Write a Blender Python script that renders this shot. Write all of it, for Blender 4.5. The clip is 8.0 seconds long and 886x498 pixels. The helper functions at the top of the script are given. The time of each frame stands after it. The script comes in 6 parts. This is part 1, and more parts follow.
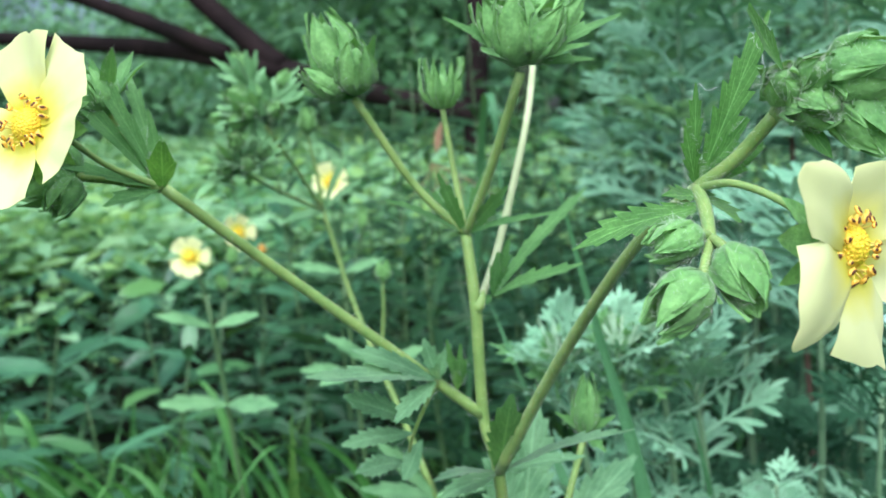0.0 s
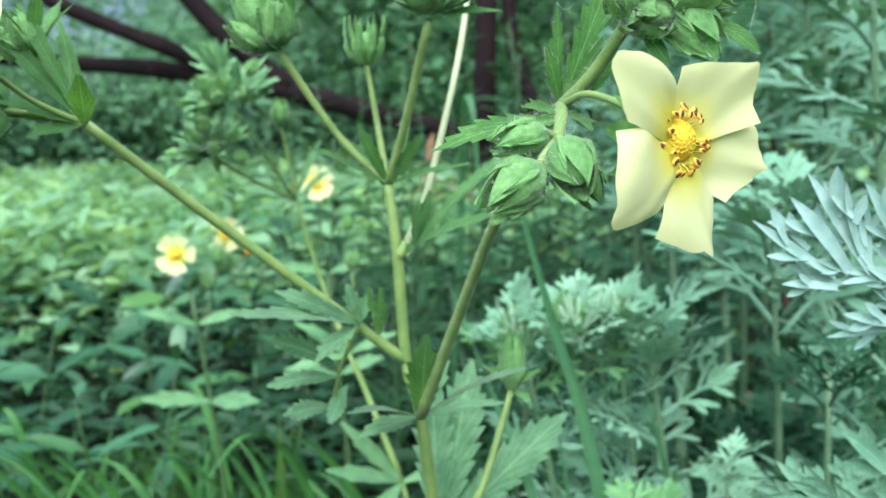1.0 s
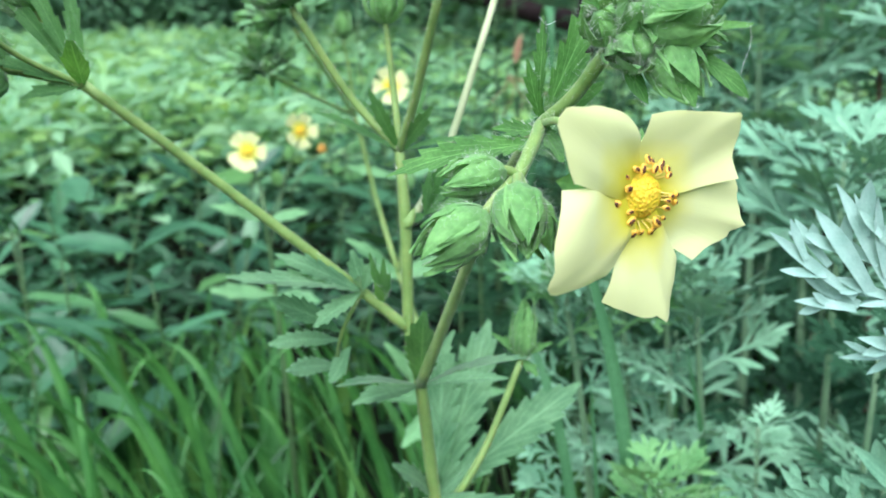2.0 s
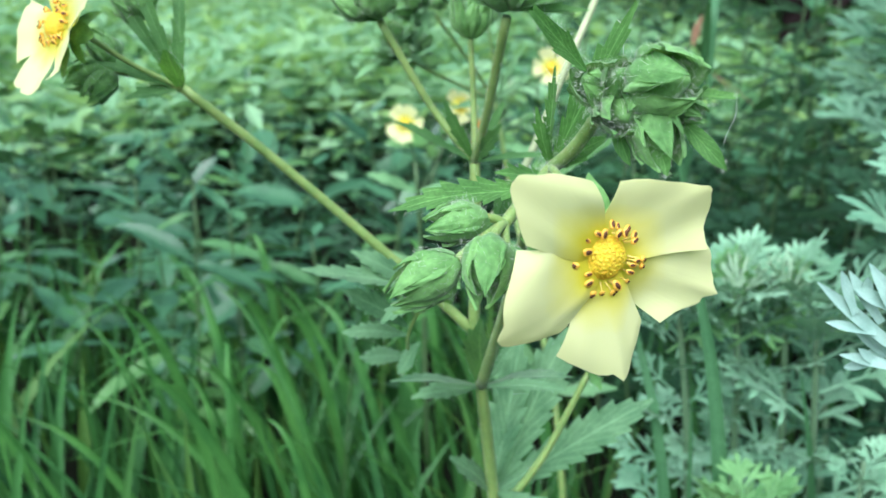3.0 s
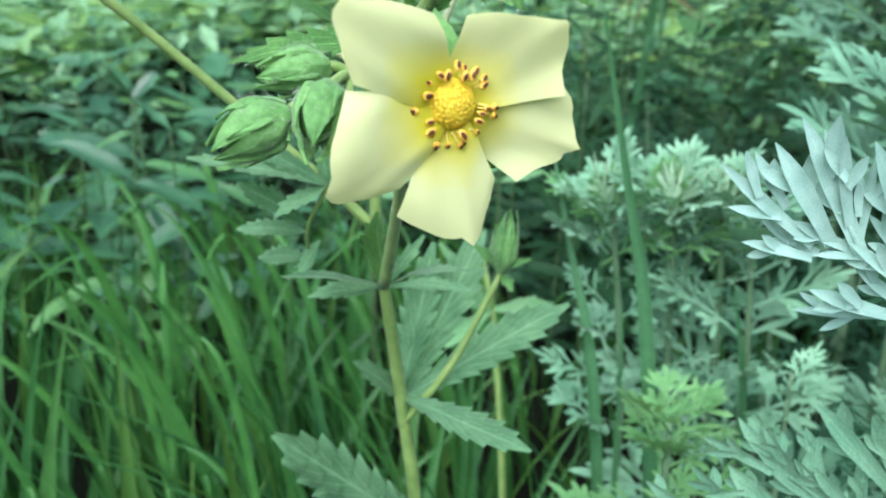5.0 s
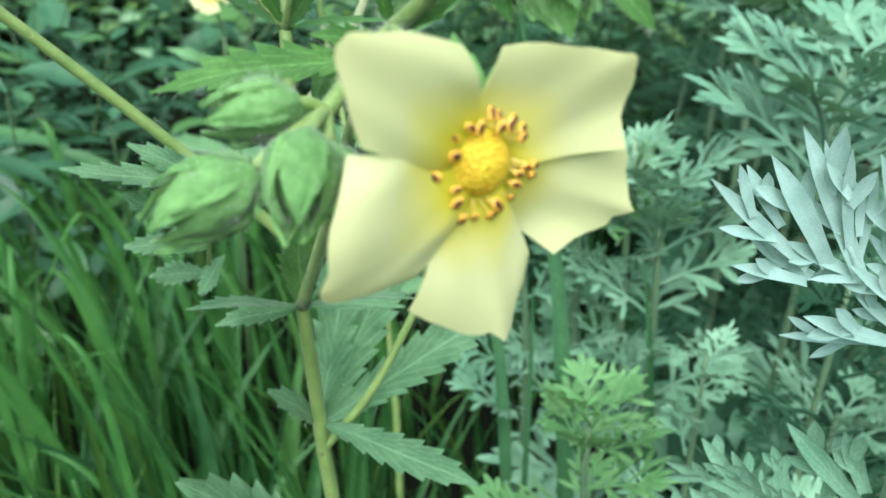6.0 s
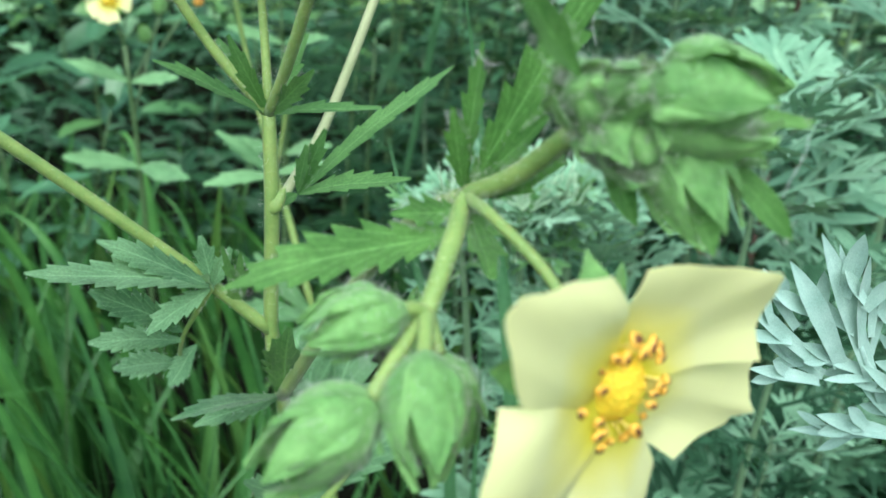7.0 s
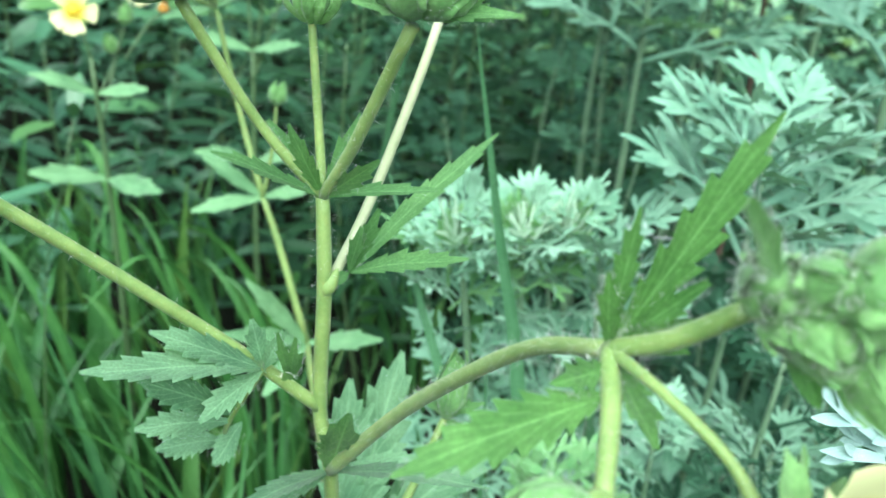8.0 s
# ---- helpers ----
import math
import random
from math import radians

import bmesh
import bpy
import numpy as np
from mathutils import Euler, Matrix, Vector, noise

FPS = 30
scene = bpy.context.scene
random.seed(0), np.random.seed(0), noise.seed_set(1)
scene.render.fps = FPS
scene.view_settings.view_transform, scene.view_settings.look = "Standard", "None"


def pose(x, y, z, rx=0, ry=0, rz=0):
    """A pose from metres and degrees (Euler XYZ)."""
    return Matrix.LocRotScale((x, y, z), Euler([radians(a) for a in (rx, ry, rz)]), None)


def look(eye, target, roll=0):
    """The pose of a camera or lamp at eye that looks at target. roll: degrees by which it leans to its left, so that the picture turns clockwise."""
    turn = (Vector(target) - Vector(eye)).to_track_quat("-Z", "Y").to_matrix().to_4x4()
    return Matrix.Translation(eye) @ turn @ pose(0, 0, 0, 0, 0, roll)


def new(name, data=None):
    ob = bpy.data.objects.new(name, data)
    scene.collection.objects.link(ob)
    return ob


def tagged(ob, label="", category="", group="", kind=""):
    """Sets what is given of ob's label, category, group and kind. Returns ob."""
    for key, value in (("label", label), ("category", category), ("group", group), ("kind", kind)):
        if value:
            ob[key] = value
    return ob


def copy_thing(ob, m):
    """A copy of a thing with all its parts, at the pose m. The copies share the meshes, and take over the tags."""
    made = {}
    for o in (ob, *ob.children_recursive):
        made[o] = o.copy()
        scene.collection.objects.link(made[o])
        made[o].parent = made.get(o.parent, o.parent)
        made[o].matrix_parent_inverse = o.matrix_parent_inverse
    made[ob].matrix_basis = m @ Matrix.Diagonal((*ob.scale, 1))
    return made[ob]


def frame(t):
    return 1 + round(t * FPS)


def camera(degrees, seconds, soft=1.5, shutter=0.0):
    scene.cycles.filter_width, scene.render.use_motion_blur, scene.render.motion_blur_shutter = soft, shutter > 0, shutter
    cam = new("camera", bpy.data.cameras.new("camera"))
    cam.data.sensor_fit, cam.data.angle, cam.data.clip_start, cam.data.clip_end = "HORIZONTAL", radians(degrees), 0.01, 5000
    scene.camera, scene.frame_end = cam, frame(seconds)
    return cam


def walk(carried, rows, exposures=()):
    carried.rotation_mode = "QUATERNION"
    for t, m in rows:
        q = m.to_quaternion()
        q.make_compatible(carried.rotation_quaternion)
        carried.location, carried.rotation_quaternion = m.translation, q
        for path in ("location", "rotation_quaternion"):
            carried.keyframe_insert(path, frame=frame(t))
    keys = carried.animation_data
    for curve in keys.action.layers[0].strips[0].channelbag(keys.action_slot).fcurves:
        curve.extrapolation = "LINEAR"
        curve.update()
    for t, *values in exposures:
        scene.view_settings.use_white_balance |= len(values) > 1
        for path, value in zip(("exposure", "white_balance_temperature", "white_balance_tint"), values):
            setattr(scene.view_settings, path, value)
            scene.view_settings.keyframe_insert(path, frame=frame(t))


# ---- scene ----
cam = camera(51.2, 8.0, soft=1.5)
cam.data.dof.use_dof, cam.data.dof.focus_distance, cam.data.dof.aperture_fstop = True, 0.121, 40.0
PATH = [
    (0.0, 0.0008, 0.0009, 0.3703, 81.722, 3.629, 0.708),
    (0.5, 0.0157, -0.0072, 0.3648, 81.242, 3.22, 0.604),
    (1.0, 0.0188, -0.0089, 0.3543, 83.388, 3.327, 1.48),
    (1.5, 0.0219, -0.0047, 0.3583, 79.719, 1.692, 5.83),
    (2.0, 0.0368, 0.0013, 0.3713, 76.32, 0.214, 8.035),
    (2.2, 0.0364, 0.0007, 0.377, 76.218, -0.79, 10.991),
    (3.3, 0.0728, 0.0054, 0.3824, 72.32, -1.801, 21.409),
    (3.5, 0.0781, 0.0094, 0.3835, 71.35, -1.867, 21.513),
    (4.0, 0.0819, 0.011, 0.396, 72.052, -1.637, 21.694),
    (4.5, 0.0798, 0.0076, 0.3894, 72.136, -1.286, 21.728),
    (5.0, 0.0721, 0.0158, 0.371, 69.978, -2.759, 18.536),
    (5.2, 0.0719, 0.0182, 0.3684, 69.003, -3.39, 16.68),
    (6.3, 0.0455, 0.0415, 0.3763, 67.112, -4.593, 7.177),
    (6.5, 0.0447, 0.0421, 0.3779, 67.14, -4.888, 5.768),
    (7.0, 0.0312, 0.0471, 0.3862, 66.776, -5.77, 2.577),
    (7.5, 0.0221, 0.0512, 0.3916, 65.976, -6.134, 0.438),
    (8.0, 0.0127, 0.0546, 0.3978, 65.967, -5.903, -0.866),
]
EXPOSURE = 1.07
walk(cam, [(t, pose(*p)) for t, *p in PATH], exposures=[(0.0, EXPOSURE, 5660, 12), (1.5, EXPOSURE + 0.10, 5660, 12), (3.3, EXPOSURE - 0.05, 5660, 12), (5.2, EXPOSURE - 0.06, 5680, 12), (6.3, EXPOSURE - 0.15, 5880, 10), (7.4, EXPOSURE - 0.08, 5800, 9), (8.0, EXPOSURE + 0.36, 5700, 11)])

# ---- daylight: a bright overcast sky with a very soft sun ----
world = bpy.data.worlds.new("sky")
scene.world = world
world.use_nodes = True
wn = world.node_tree.nodes
sky = wn.new("ShaderNodeTexSky")
sky.sky_type, sky.sun_disc = "NISHITA", False
sky.sun_elevation, sky.sun_rotation = radians(54), radians(185)
sky.air_density, sky.dust_density, sky.ozone_density = 1.0, 4.0, 1.0
wn["Background"].inputs["Strength"].default_value = 0.075
world.node_tree.links.new(sky.outputs["Color"], wn["Background"].inputs["Color"])
sun_data = bpy.data.lights.new("sun", "SUN")
sun_data.energy, sun_data.angle, sun_data.color = 3.6, radians(90), (1.0, 0.975, 0.93)
sun = new("sun", sun_data)
sun.matrix_world = look((-0.6, -6.4, 9), (0, 0, 0))


# ---- materials ----
def nodes_of(name):
    m = bpy.data.materials.new(name)
    m.use_nodes = True
    nt = m.node_tree
    return m, nt, nt.nodes["Principled BSDF"], nt.nodes["Material Output"]


def math_node(nt, op, a, b=None, c=None, clamp=False):
    n = nt.nodes.new("ShaderNodeMath")
    n.operation, n.use_clamp = op, clamp
    for i, v in enumerate((a, b, c)):
        if v is None:
            continue
        if isinstance(v, (int, float)):
            n.inputs[i].default_value = v
        else:
            nt.links.new(v, n.inputs[i])
    return n.outputs[0]


def noise_tex(nt, vec, scale, detail=3.0):
    n = nt.nodes.new("ShaderNodeTexNoise")
    n.inputs["Scale"].default_value, n.inputs["Detail"].default_value = scale, detail
    nt.links.new(vec, n.inputs["Vector"])
    return n.outputs["Fac"]


def mix_col(nt, fac, a, b, mode="MIX"):
    n = nt.nodes.new("ShaderNodeMix")
    n.data_type, n.blend_type = "RGBA", mode
    for sock, v in ((n.inputs[0], fac), (n.inputs[6], a), (n.inputs[7], b)):
        if isinstance(v, (int, float)):
            sock.default_value = v
        elif isinstance(v, tuple):
            sock.default_value = (*v, 1)
        else:
            nt.links.new(v, sock)
    return n.outputs[2]


def ramp(nt, fac, lo, hi):
    n = nt.nodes.new("ShaderNodeMapRange")
    n.inputs["From Min"].default_value, n.inputs["From Max"].default_value = lo, hi
    nt.links.new(fac, n.inputs["Value"])
    return n.outputs[0]


def leaf_material(name, dark, light, rough=0.5, through_light=0.3, veins=0.5, fine=900.0, coarse=60.0, fuzz=0.0, vary=0.5, island=False, side_veins=9.0, gloss=0.25, odd=None, relief=0.35):
    """Leaf: two greens mixed by noise and by piece, pale veins along the leaf's own length, some light let through."""
    m, nt, bsdf, out = nodes_of(name)
    geo = nt.nodes.new("ShaderNodeNewGeometry")
    pos = geo.outputs["Position"]
    if island:
        rand = geo.outputs["Random Per Island"]
    else:
        rand = nt.nodes.new("ShaderNodeObjectInfo").outputs["Random"]
    uv = nt.nodes.new("ShaderNodeUVMap").outputs["UV"]
    sep = nt.nodes.new("ShaderNodeSeparateXYZ")
    nt.links.new(uv, sep.inputs[0])
    across = math_node(nt, "ABSOLUTE", math_node(nt, "SUBTRACT", sep.outputs["X"], 0.5))
    rib = math_node(nt, "SUBTRACT", 1.0, math_node(nt, "MULTIPLY", across, 22.0), clamp=True)
    slant = math_node(nt, "SUBTRACT", math_node(nt, "MULTIPLY", sep.outputs["Y"], side_veins), math_node(nt, "MULTIPLY", across, 5.0))
    saw = math_node(nt, "ABSOLUTE", math_node(nt, "SUBTRACT", math_node(nt, "FRACT", slant), 0.5))
    side = math_node(nt, "SUBTRACT", 1.0, math_node(nt, "MULTIPLY", saw, 7.0), clamp=True)
    vein = math_node(nt, "MAXIMUM", rib, math_node(nt, "MULTIPLY", side, 0.55))
    n1, n2 = noise_tex(nt, pos, coarse), noise_tex(nt, pos, fine, 4.0)
    tone = math_node(nt, "ADD", math_node(nt, "MULTIPLY", ramp(nt, n1, 0.3, 0.7), 0.55), math_node(nt, "MULTIPLY", rand, vary), clamp=True)
    col = mix_col(nt, tone, dark, light)
    if odd:
        pick = ramp(nt, math_node(nt, "FRACT", math_node(nt, "MULTIPLY", rand, 7.31)), 0.70, 0.95)
        col = mix_col(nt, math_node(nt, "MULTIPLY", pick, 0.8), col, odd)
    col = mix_col(nt, math_node(nt, "MULTIPLY", vein, veins), col, tuple(min(1, c * 1.5 + 0.05) for c in light))
    grain = mix_col(nt, ramp(nt, n2, 0.35, 0.65), tuple(0.84 for _ in range(3)), tuple(1.10 for _ in range(3)))
    col = mix_col(nt, 1.0, col, grain, "MULTIPLY")
    nt.links.new(col, bsdf.inputs["Base Color"])
    bsdf.inputs["Roughness"].default_value = rough
    bsdf.inputs["Specular IOR Level"].default_value = gloss
    if fuzz:
        bsdf.inputs["Sheen Weight"].default_value = fuzz
        bsdf.inputs["Sheen Roughness"].default_value = 0.5
    bump = nt.nodes.new("ShaderNodeBump")
    bump.inputs["Strength"].default_value, bump.inputs["Distance"].default_value = relief, 0.0003
    height = math_node(nt, "SUBTRACT", math_node(nt, "MULTIPLY", n2, 0.7), math_node(nt, "MULTIPLY", vein, min(1.0, veins * 2.0)))
    nt.links.new(height, bump.inputs["Height"])
    nt.links.new(bump.outputs[0], bsdf.inputs["Normal"])
    if through_light:
        tl = nt.nodes.new("ShaderNodeBsdfTranslucent")
        warm = mix_col(nt, 1.0, col, (1.25, 1.2, 0.6), "MULTIPLY")
        nt.links.new(warm, tl.inputs["Color"])
        mx = nt.nodes.new("ShaderNodeMixShader")
        mx.inputs[0].default_value = through_light
        nt.links.new(bsdf.outputs[0], mx.inputs[1])
        nt.links.new(tl.outputs[0], mx.inputs[2])
        nt.links.new(mx.outputs[0], out.inputs[0])
    return m


def plain_material(name, a, b, rough=0.6, fine=1500.0, coarse=120.0, bump_mm=0.2, fuzz=0.0, sss=0.0):
    """Stem, bark, soil and the like: two tones by noise at two scales, with relief."""
    m, nt, bsdf, out = nodes_of(name)
    pos = nt.nodes.new("ShaderNodeNewGeometry").outputs["Position"]
    n1, n2 = noise_tex(nt, pos, coarse, 4.0), noise_tex(nt, pos, fine, 4.0)
    tone = math_node(nt, "ADD", math_node(nt, "MULTIPLY", ramp(nt, n1, 0.3, 0.7), 0.7), math_node(nt, "MULTIPLY", math_node(nt, "SUBTRACT", n2, 0.4), 0.8), clamp=True)
    nt.links.new(mix_col(nt, tone, a, b), bsdf.inputs["Base Color"])
    bsdf.inputs["Roughness"].default_value = rough
    if fuzz:
        bsdf.inputs["Sheen Weight"].default_value = fuzz
    if sss:
        bsdf.inputs["Subsurface Weight"].default_value = sss
        bsdf.inputs["Subsurface Scale"].default_value = 0.001
    bump = nt.nodes.new("ShaderNodeBump")
    bump.inputs["Strength"].default_value, bump.inputs["Distance"].default_value = 0.8, bump_mm / 1000
    nt.links.new(n2, bump.inputs["Height"])
    nt.links.new(bump.outputs[0], bsdf.inputs["Normal"])
    return m


def petal_material():
    """Pale lemon petal, deeper yellow at the claw, with fine lengthwise veins."""
    m, nt, bsdf, out = nodes_of("petal")
    uv = nt.nodes.new("ShaderNodeUVMap").outputs["UV"]
    sep = nt.nodes.new("ShaderNodeSeparateXYZ")
    nt.links.new(uv, sep.inputs[0])
    pos = nt.nodes.new("ShaderNodeNewGeometry").outputs["Position"]
    n1 = noise_tex(nt, pos, 260.0)
    claw = math_node(nt, "ADD", sep.outputs["Y"], math_node(nt, "MULTIPLY", math_node(nt, "SUBTRACT", n1, 0.5), 0.25))
    stretch = nt.nodes.new("ShaderNodeMapping")
    stretch.inputs["Scale"].default_value = (40, 2.5, 1)
    nt.links.new(uv, stretch.inputs["Vector"])
    vein = noise_tex(nt, stretch.outputs[0], 1.0, 2.0)
    col = mix_col(nt, ramp(nt, claw, 0.16, 0.60), (0.76, 0.73, 0.028), (0.785, 0.825, 0.455))
    col = mix_col(nt, math_node(nt, "MULTIPLY", ramp(nt, vein, 0.5, 0.8), 0.12), col, (0.78, 0.80, 0.34))
    nt.links.new(col, bsdf.inputs["Base Color"])
    bsdf.inputs["Roughness"].default_value = 0.55
    bsdf.inputs["Sheen Weight"].default_value = 0.15
    bump = nt.nodes.new("ShaderNodeBump")
    bump.inputs["Strength"].default_value, bump.inputs["Distance"].default_value = 0.2, 0.00015
    nt.links.new(vein, bump.inputs["Height"])
    nt.links.new(bump.outputs[0], bsdf.inputs["Normal"])
    tl = nt.nodes.new("ShaderNodeBsdfTranslucent")
    nt.links.new(col, tl.inputs["Color"])
    mx = nt.nodes.new("ShaderNodeMixShader")
    mx.inputs[0].default_value = 0.52
    nt.links.new(bsdf.outputs[0], mx.inputs[1])
    nt.links.new(tl.outputs[0], mx.inputs[2])
    nt.links.new(mx.outputs[0], out.inputs[0])
    return m


M_PETAL = petal_material()
M_PISTIL = plain_material("pistil_yellow", (0.70, 0.43, 0.008), (0.84, 0.62, 0.025), 0.5, 3500, 900, 0.35, sss=0.2)
M_FILAMENT = plain_material("filament_yellow", (0.78, 0.62, 0.10), (0.82, 0.70, 0.18), 0.5, 5000, 900, 0.05)
M_ANTHER = plain_material("anther_orange", (0.74, 0.38, 0.02), (0.84, 0.55, 0.09), 0.5, 5000, 900, 0.1)
M_SLIT = plain_material("anther_slit", (0.06, 0.02, 0.004), (0.12, 0.04, 0.006), 0.7, 5000, 900, 0.05)
M_STEM = plain_material("stem_green", (0.125, 0.23, 0.050), (0.25, 0.37, 0.10), 0.55, 2500, 200, 0.12, fuzz=0.1, sss=0.1)
M_WEEDSTEM = plain_material("weed_stem", (0.035, 0.085, 0.025), (0.08, 0.15, 0.05), 0.6, 2000, 150, 0.1)
M_PALE = plain_material("stem_pale", (0.30, 0.38, 0.18), (0.42, 0.48, 0.27), 0.6, 2500, 200, 0.12, fuzz=0.1)
M_LEAF = leaf_material("cinquefoil_leaf", (0.062, 0.180, 0.050), (0.16, 0.36, 0.110), 0.55, 0.42, 0.35, 2600, 150, fuzz=0.08, vary=0.35)
M_SEPAL = leaf_material("cinquefoil_sepal", (0.085, 0.235, 0.060), (0.235, 0.48, 0.150), 0.6, 0.25, 0.05, 1500, 420, fuzz=0.25, vary=0.35, side_veins=4.0, relief=0.8)
M_YOUNG = leaf_material("cinquefoil_young_leaf", (0.056, 0.175, 0.034), (0.140, 0.34, 0.078), 0.55, 0.42, 0.55, 2600, 220, fuzz=0.15, vary=0.35, side_veins=6.0)
M_LOWLEAF = leaf_material("cinquefoil_low_leaf", (0.080, 0.215, 0.096), (0.225, 0.435, 0.215), 0.55, 0.40, 0.4, 2600, 150, fuzz=0.15, vary=0.35)
M_SPRAY = leaf_material("cinquefoil_spray_leaf", (0.10, 0.25, 0.10), (0.22, 0.44, 0.19), 0.55, 0.2, 0.2, 2600, 150, fuzz=0.1, vary=0.35)


def hair_material():
    """Clear pale hairs that let half of the light through."""
    m, nt, bsdf, out = nodes_of("plant_hair")
    bsdf.inputs["Base Color"].default_value = (0.88, 0.92, 0.85, 1)
    bsdf.inputs["Roughness"].default_value = 0.35
    tl = nt.nodes.new("ShaderNodeBsdfTranslucent")
    tl.inputs["Color"].default_value = (0.92, 0.95, 0.88, 1)
    mx = nt.nodes.new("ShaderNodeMixShader")
    mx.inputs[0].default_value = 0.5
    nt.links.new(bsdf.outputs[0], mx.inputs[1])
    nt.links.new(tl.outputs[0], mx.inputs[2])
    nt.links.new(mx.outputs[0], out.inputs[0])
    return m


M_HAIR = hair_material()
M_WORM = leaf_material("wormwood_leaf", (0.032, 0.115, 0.052), (0.095, 0.225, 0.115), 0.65, 0.18, 0.3, 2200, 120, fuzz=0.02, vary=0.4, side_veins=3.0)
M_SILVER = leaf_material("wormwood_silver_leaf", (0.160, 0.31, 0.250), (0.35, 0.53, 0.455), 0.65, 0.15, 0.08, 7000, 260, fuzz=0.2, vary=0.3, side_veins=0.0, relief=0.15)
M_WORMY = leaf_material("wormwood_young_leaf", (0.24, 0.44, 0.26), (0.52, 0.70, 0.49), 0.65, 0.10, 0.1, 2200, 120, fuzz=0.15, vary=0.4, side_veins=3.0)
M_WORML = leaf_material("wormwood_light_leaf", (0.105, 0.285, 0.150), (0.285, 0.51, 0.325), 0.65, 0.12, 0.3, 2200, 120, fuzz=0.15, vary=0.4, side_veins=3.0)
M_WORMS = leaf_material("wormwood_pale_leaf", (0.085, 0.235, 0.135), (0.215, 0.41, 0.255), 0.65, 0.12, 0.3, 2200, 120, fuzz=0.15, vary=0.4, side_veins=3.0)
M_WORMG = leaf_material("wormwood_bright_leaf", (0.10, 0.29, 0.09), (0.24, 0.46, 0.19), 0.65, 0.3, 0.3, 2200, 120, fuzz=0.1, vary=0.4, side_veins=3.0)
# Darkened copy of the wormwood leaf: shade low in the stand, as colour.
M_WORMD = leaf_material("wormwood_shaded_leaf", (0.009, 0.048, 0.021), (0.040, 0.130, 0.060), 0.65, 0.2, 0.3, 2200, 120, fuzz=0.0, vary=0.5, side_veins=3.0)
M_WORMF = leaf_material("wormwood_mint_leaf", (0.080, 0.235, 0.130), (0.25, 0.47, 0.30), 0.65, 0.25, 0.3, 2200, 120, fuzz=0.12, vary=0.4, side_veins=3.0)
M_WSTEM = plain_material("wormwood_stem", (0.06, 0.14, 0.06), (0.14, 0.24, 0.12), 0.7, 2000, 150, 0.1, fuzz=0.1)
# Grass greens lowered: weak light on upright blades and dark gaps are painted in.
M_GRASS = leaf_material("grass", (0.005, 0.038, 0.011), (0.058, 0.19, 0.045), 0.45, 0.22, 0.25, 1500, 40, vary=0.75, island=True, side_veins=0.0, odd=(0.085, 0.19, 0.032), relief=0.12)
M_BRIGHT = leaf_material("bright_grass_blade", (0.018, 0.092, 0.020), (0.085, 0.25, 0.052), 0.42, 0.25, 0.2, 1500, 60, vary=0.5, side_veins=0.0, relief=0.12)
M_BLADE = leaf_material("grass_blade", (0.055, 0.17, 0.07), (0.10, 0.25, 0.11), 0.5, 0.3, 0.2, 1500, 80, vary=0.3, side_veins=0.0, relief=0.12)
M_WEED = leaf_material("weed_leaf", (0.010, 0.055, 0.022), (0.064, 0.190, 0.080), 0.36, 0.15, 0.3, 900, 30, vary=0.7, gloss=0.7, odd=(0.10, 0.24, 0.050))
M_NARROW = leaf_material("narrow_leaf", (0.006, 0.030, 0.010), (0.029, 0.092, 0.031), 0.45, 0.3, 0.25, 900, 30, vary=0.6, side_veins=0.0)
# Meadow greens lightened and greyed to paint in the haze of distance.
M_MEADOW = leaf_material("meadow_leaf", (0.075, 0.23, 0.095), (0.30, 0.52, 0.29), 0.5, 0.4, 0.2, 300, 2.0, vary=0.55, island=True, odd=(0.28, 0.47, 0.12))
M_BUSH = leaf_material("bush_leaf", (0.048, 0.145, 0.080), (0.19, 0.38, 0.21), 0.5, 0.35, 0.2, 200, 2.0, vary=0.6, island=True)
M_SHRUB = leaf_material("shrub_leaf", (0.048, 0.145, 0.068), (0.17, 0.37, 0.17), 0.5, 0.35, 0.3, 600, 12.0, vary=0.6, island=True)
# Green kept very dark so that shade under the weeds is in the colour.
M_COVER = leaf_material("shaded_cover_leaf", (0.008, 0.040, 0.016), (0.035, 0.11, 0.045), 0.5, 0.25, 0.3, 600, 12.0, vary=0.6, island=True)
M_BARK = plain_material("bark_dark", (0.004, 0.003, 0.003), (0.020, 0.012, 0.012), 0.85, 60, 8, 6.0)
M_BARK.node_tree.nodes["Principled BSDF"].inputs["Specular IOR Level"].default_value = 0.12
# Near-black tones: the deep shade between the plants is put into the soil colour.
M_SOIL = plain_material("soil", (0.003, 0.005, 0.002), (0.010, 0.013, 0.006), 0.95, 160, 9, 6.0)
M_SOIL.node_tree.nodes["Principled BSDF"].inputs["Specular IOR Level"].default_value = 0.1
M_DRY = plain_material("dry_plant", (0.17, 0.09, 0.05), (0.30, 0.19, 0.10), 0.8, 1500, 200, 0.2)
M_RUST = plain_material("withered_petal", (0.30, 0.15, 0.02), (0.48, 0.28, 0.04), 0.8, 1500, 300, 0.2)
M_REDSTALK = plain_material("red_stalk", (0.07, 0.042, 0.028), (0.14, 0.085, 0.055), 0.8, 1500, 120, 0.2)
M_SILK = plain_material("silk", (0.8, 0.85, 0.85), (0.9, 0.92, 0.92), 0.3, 500, 50, 0.0)


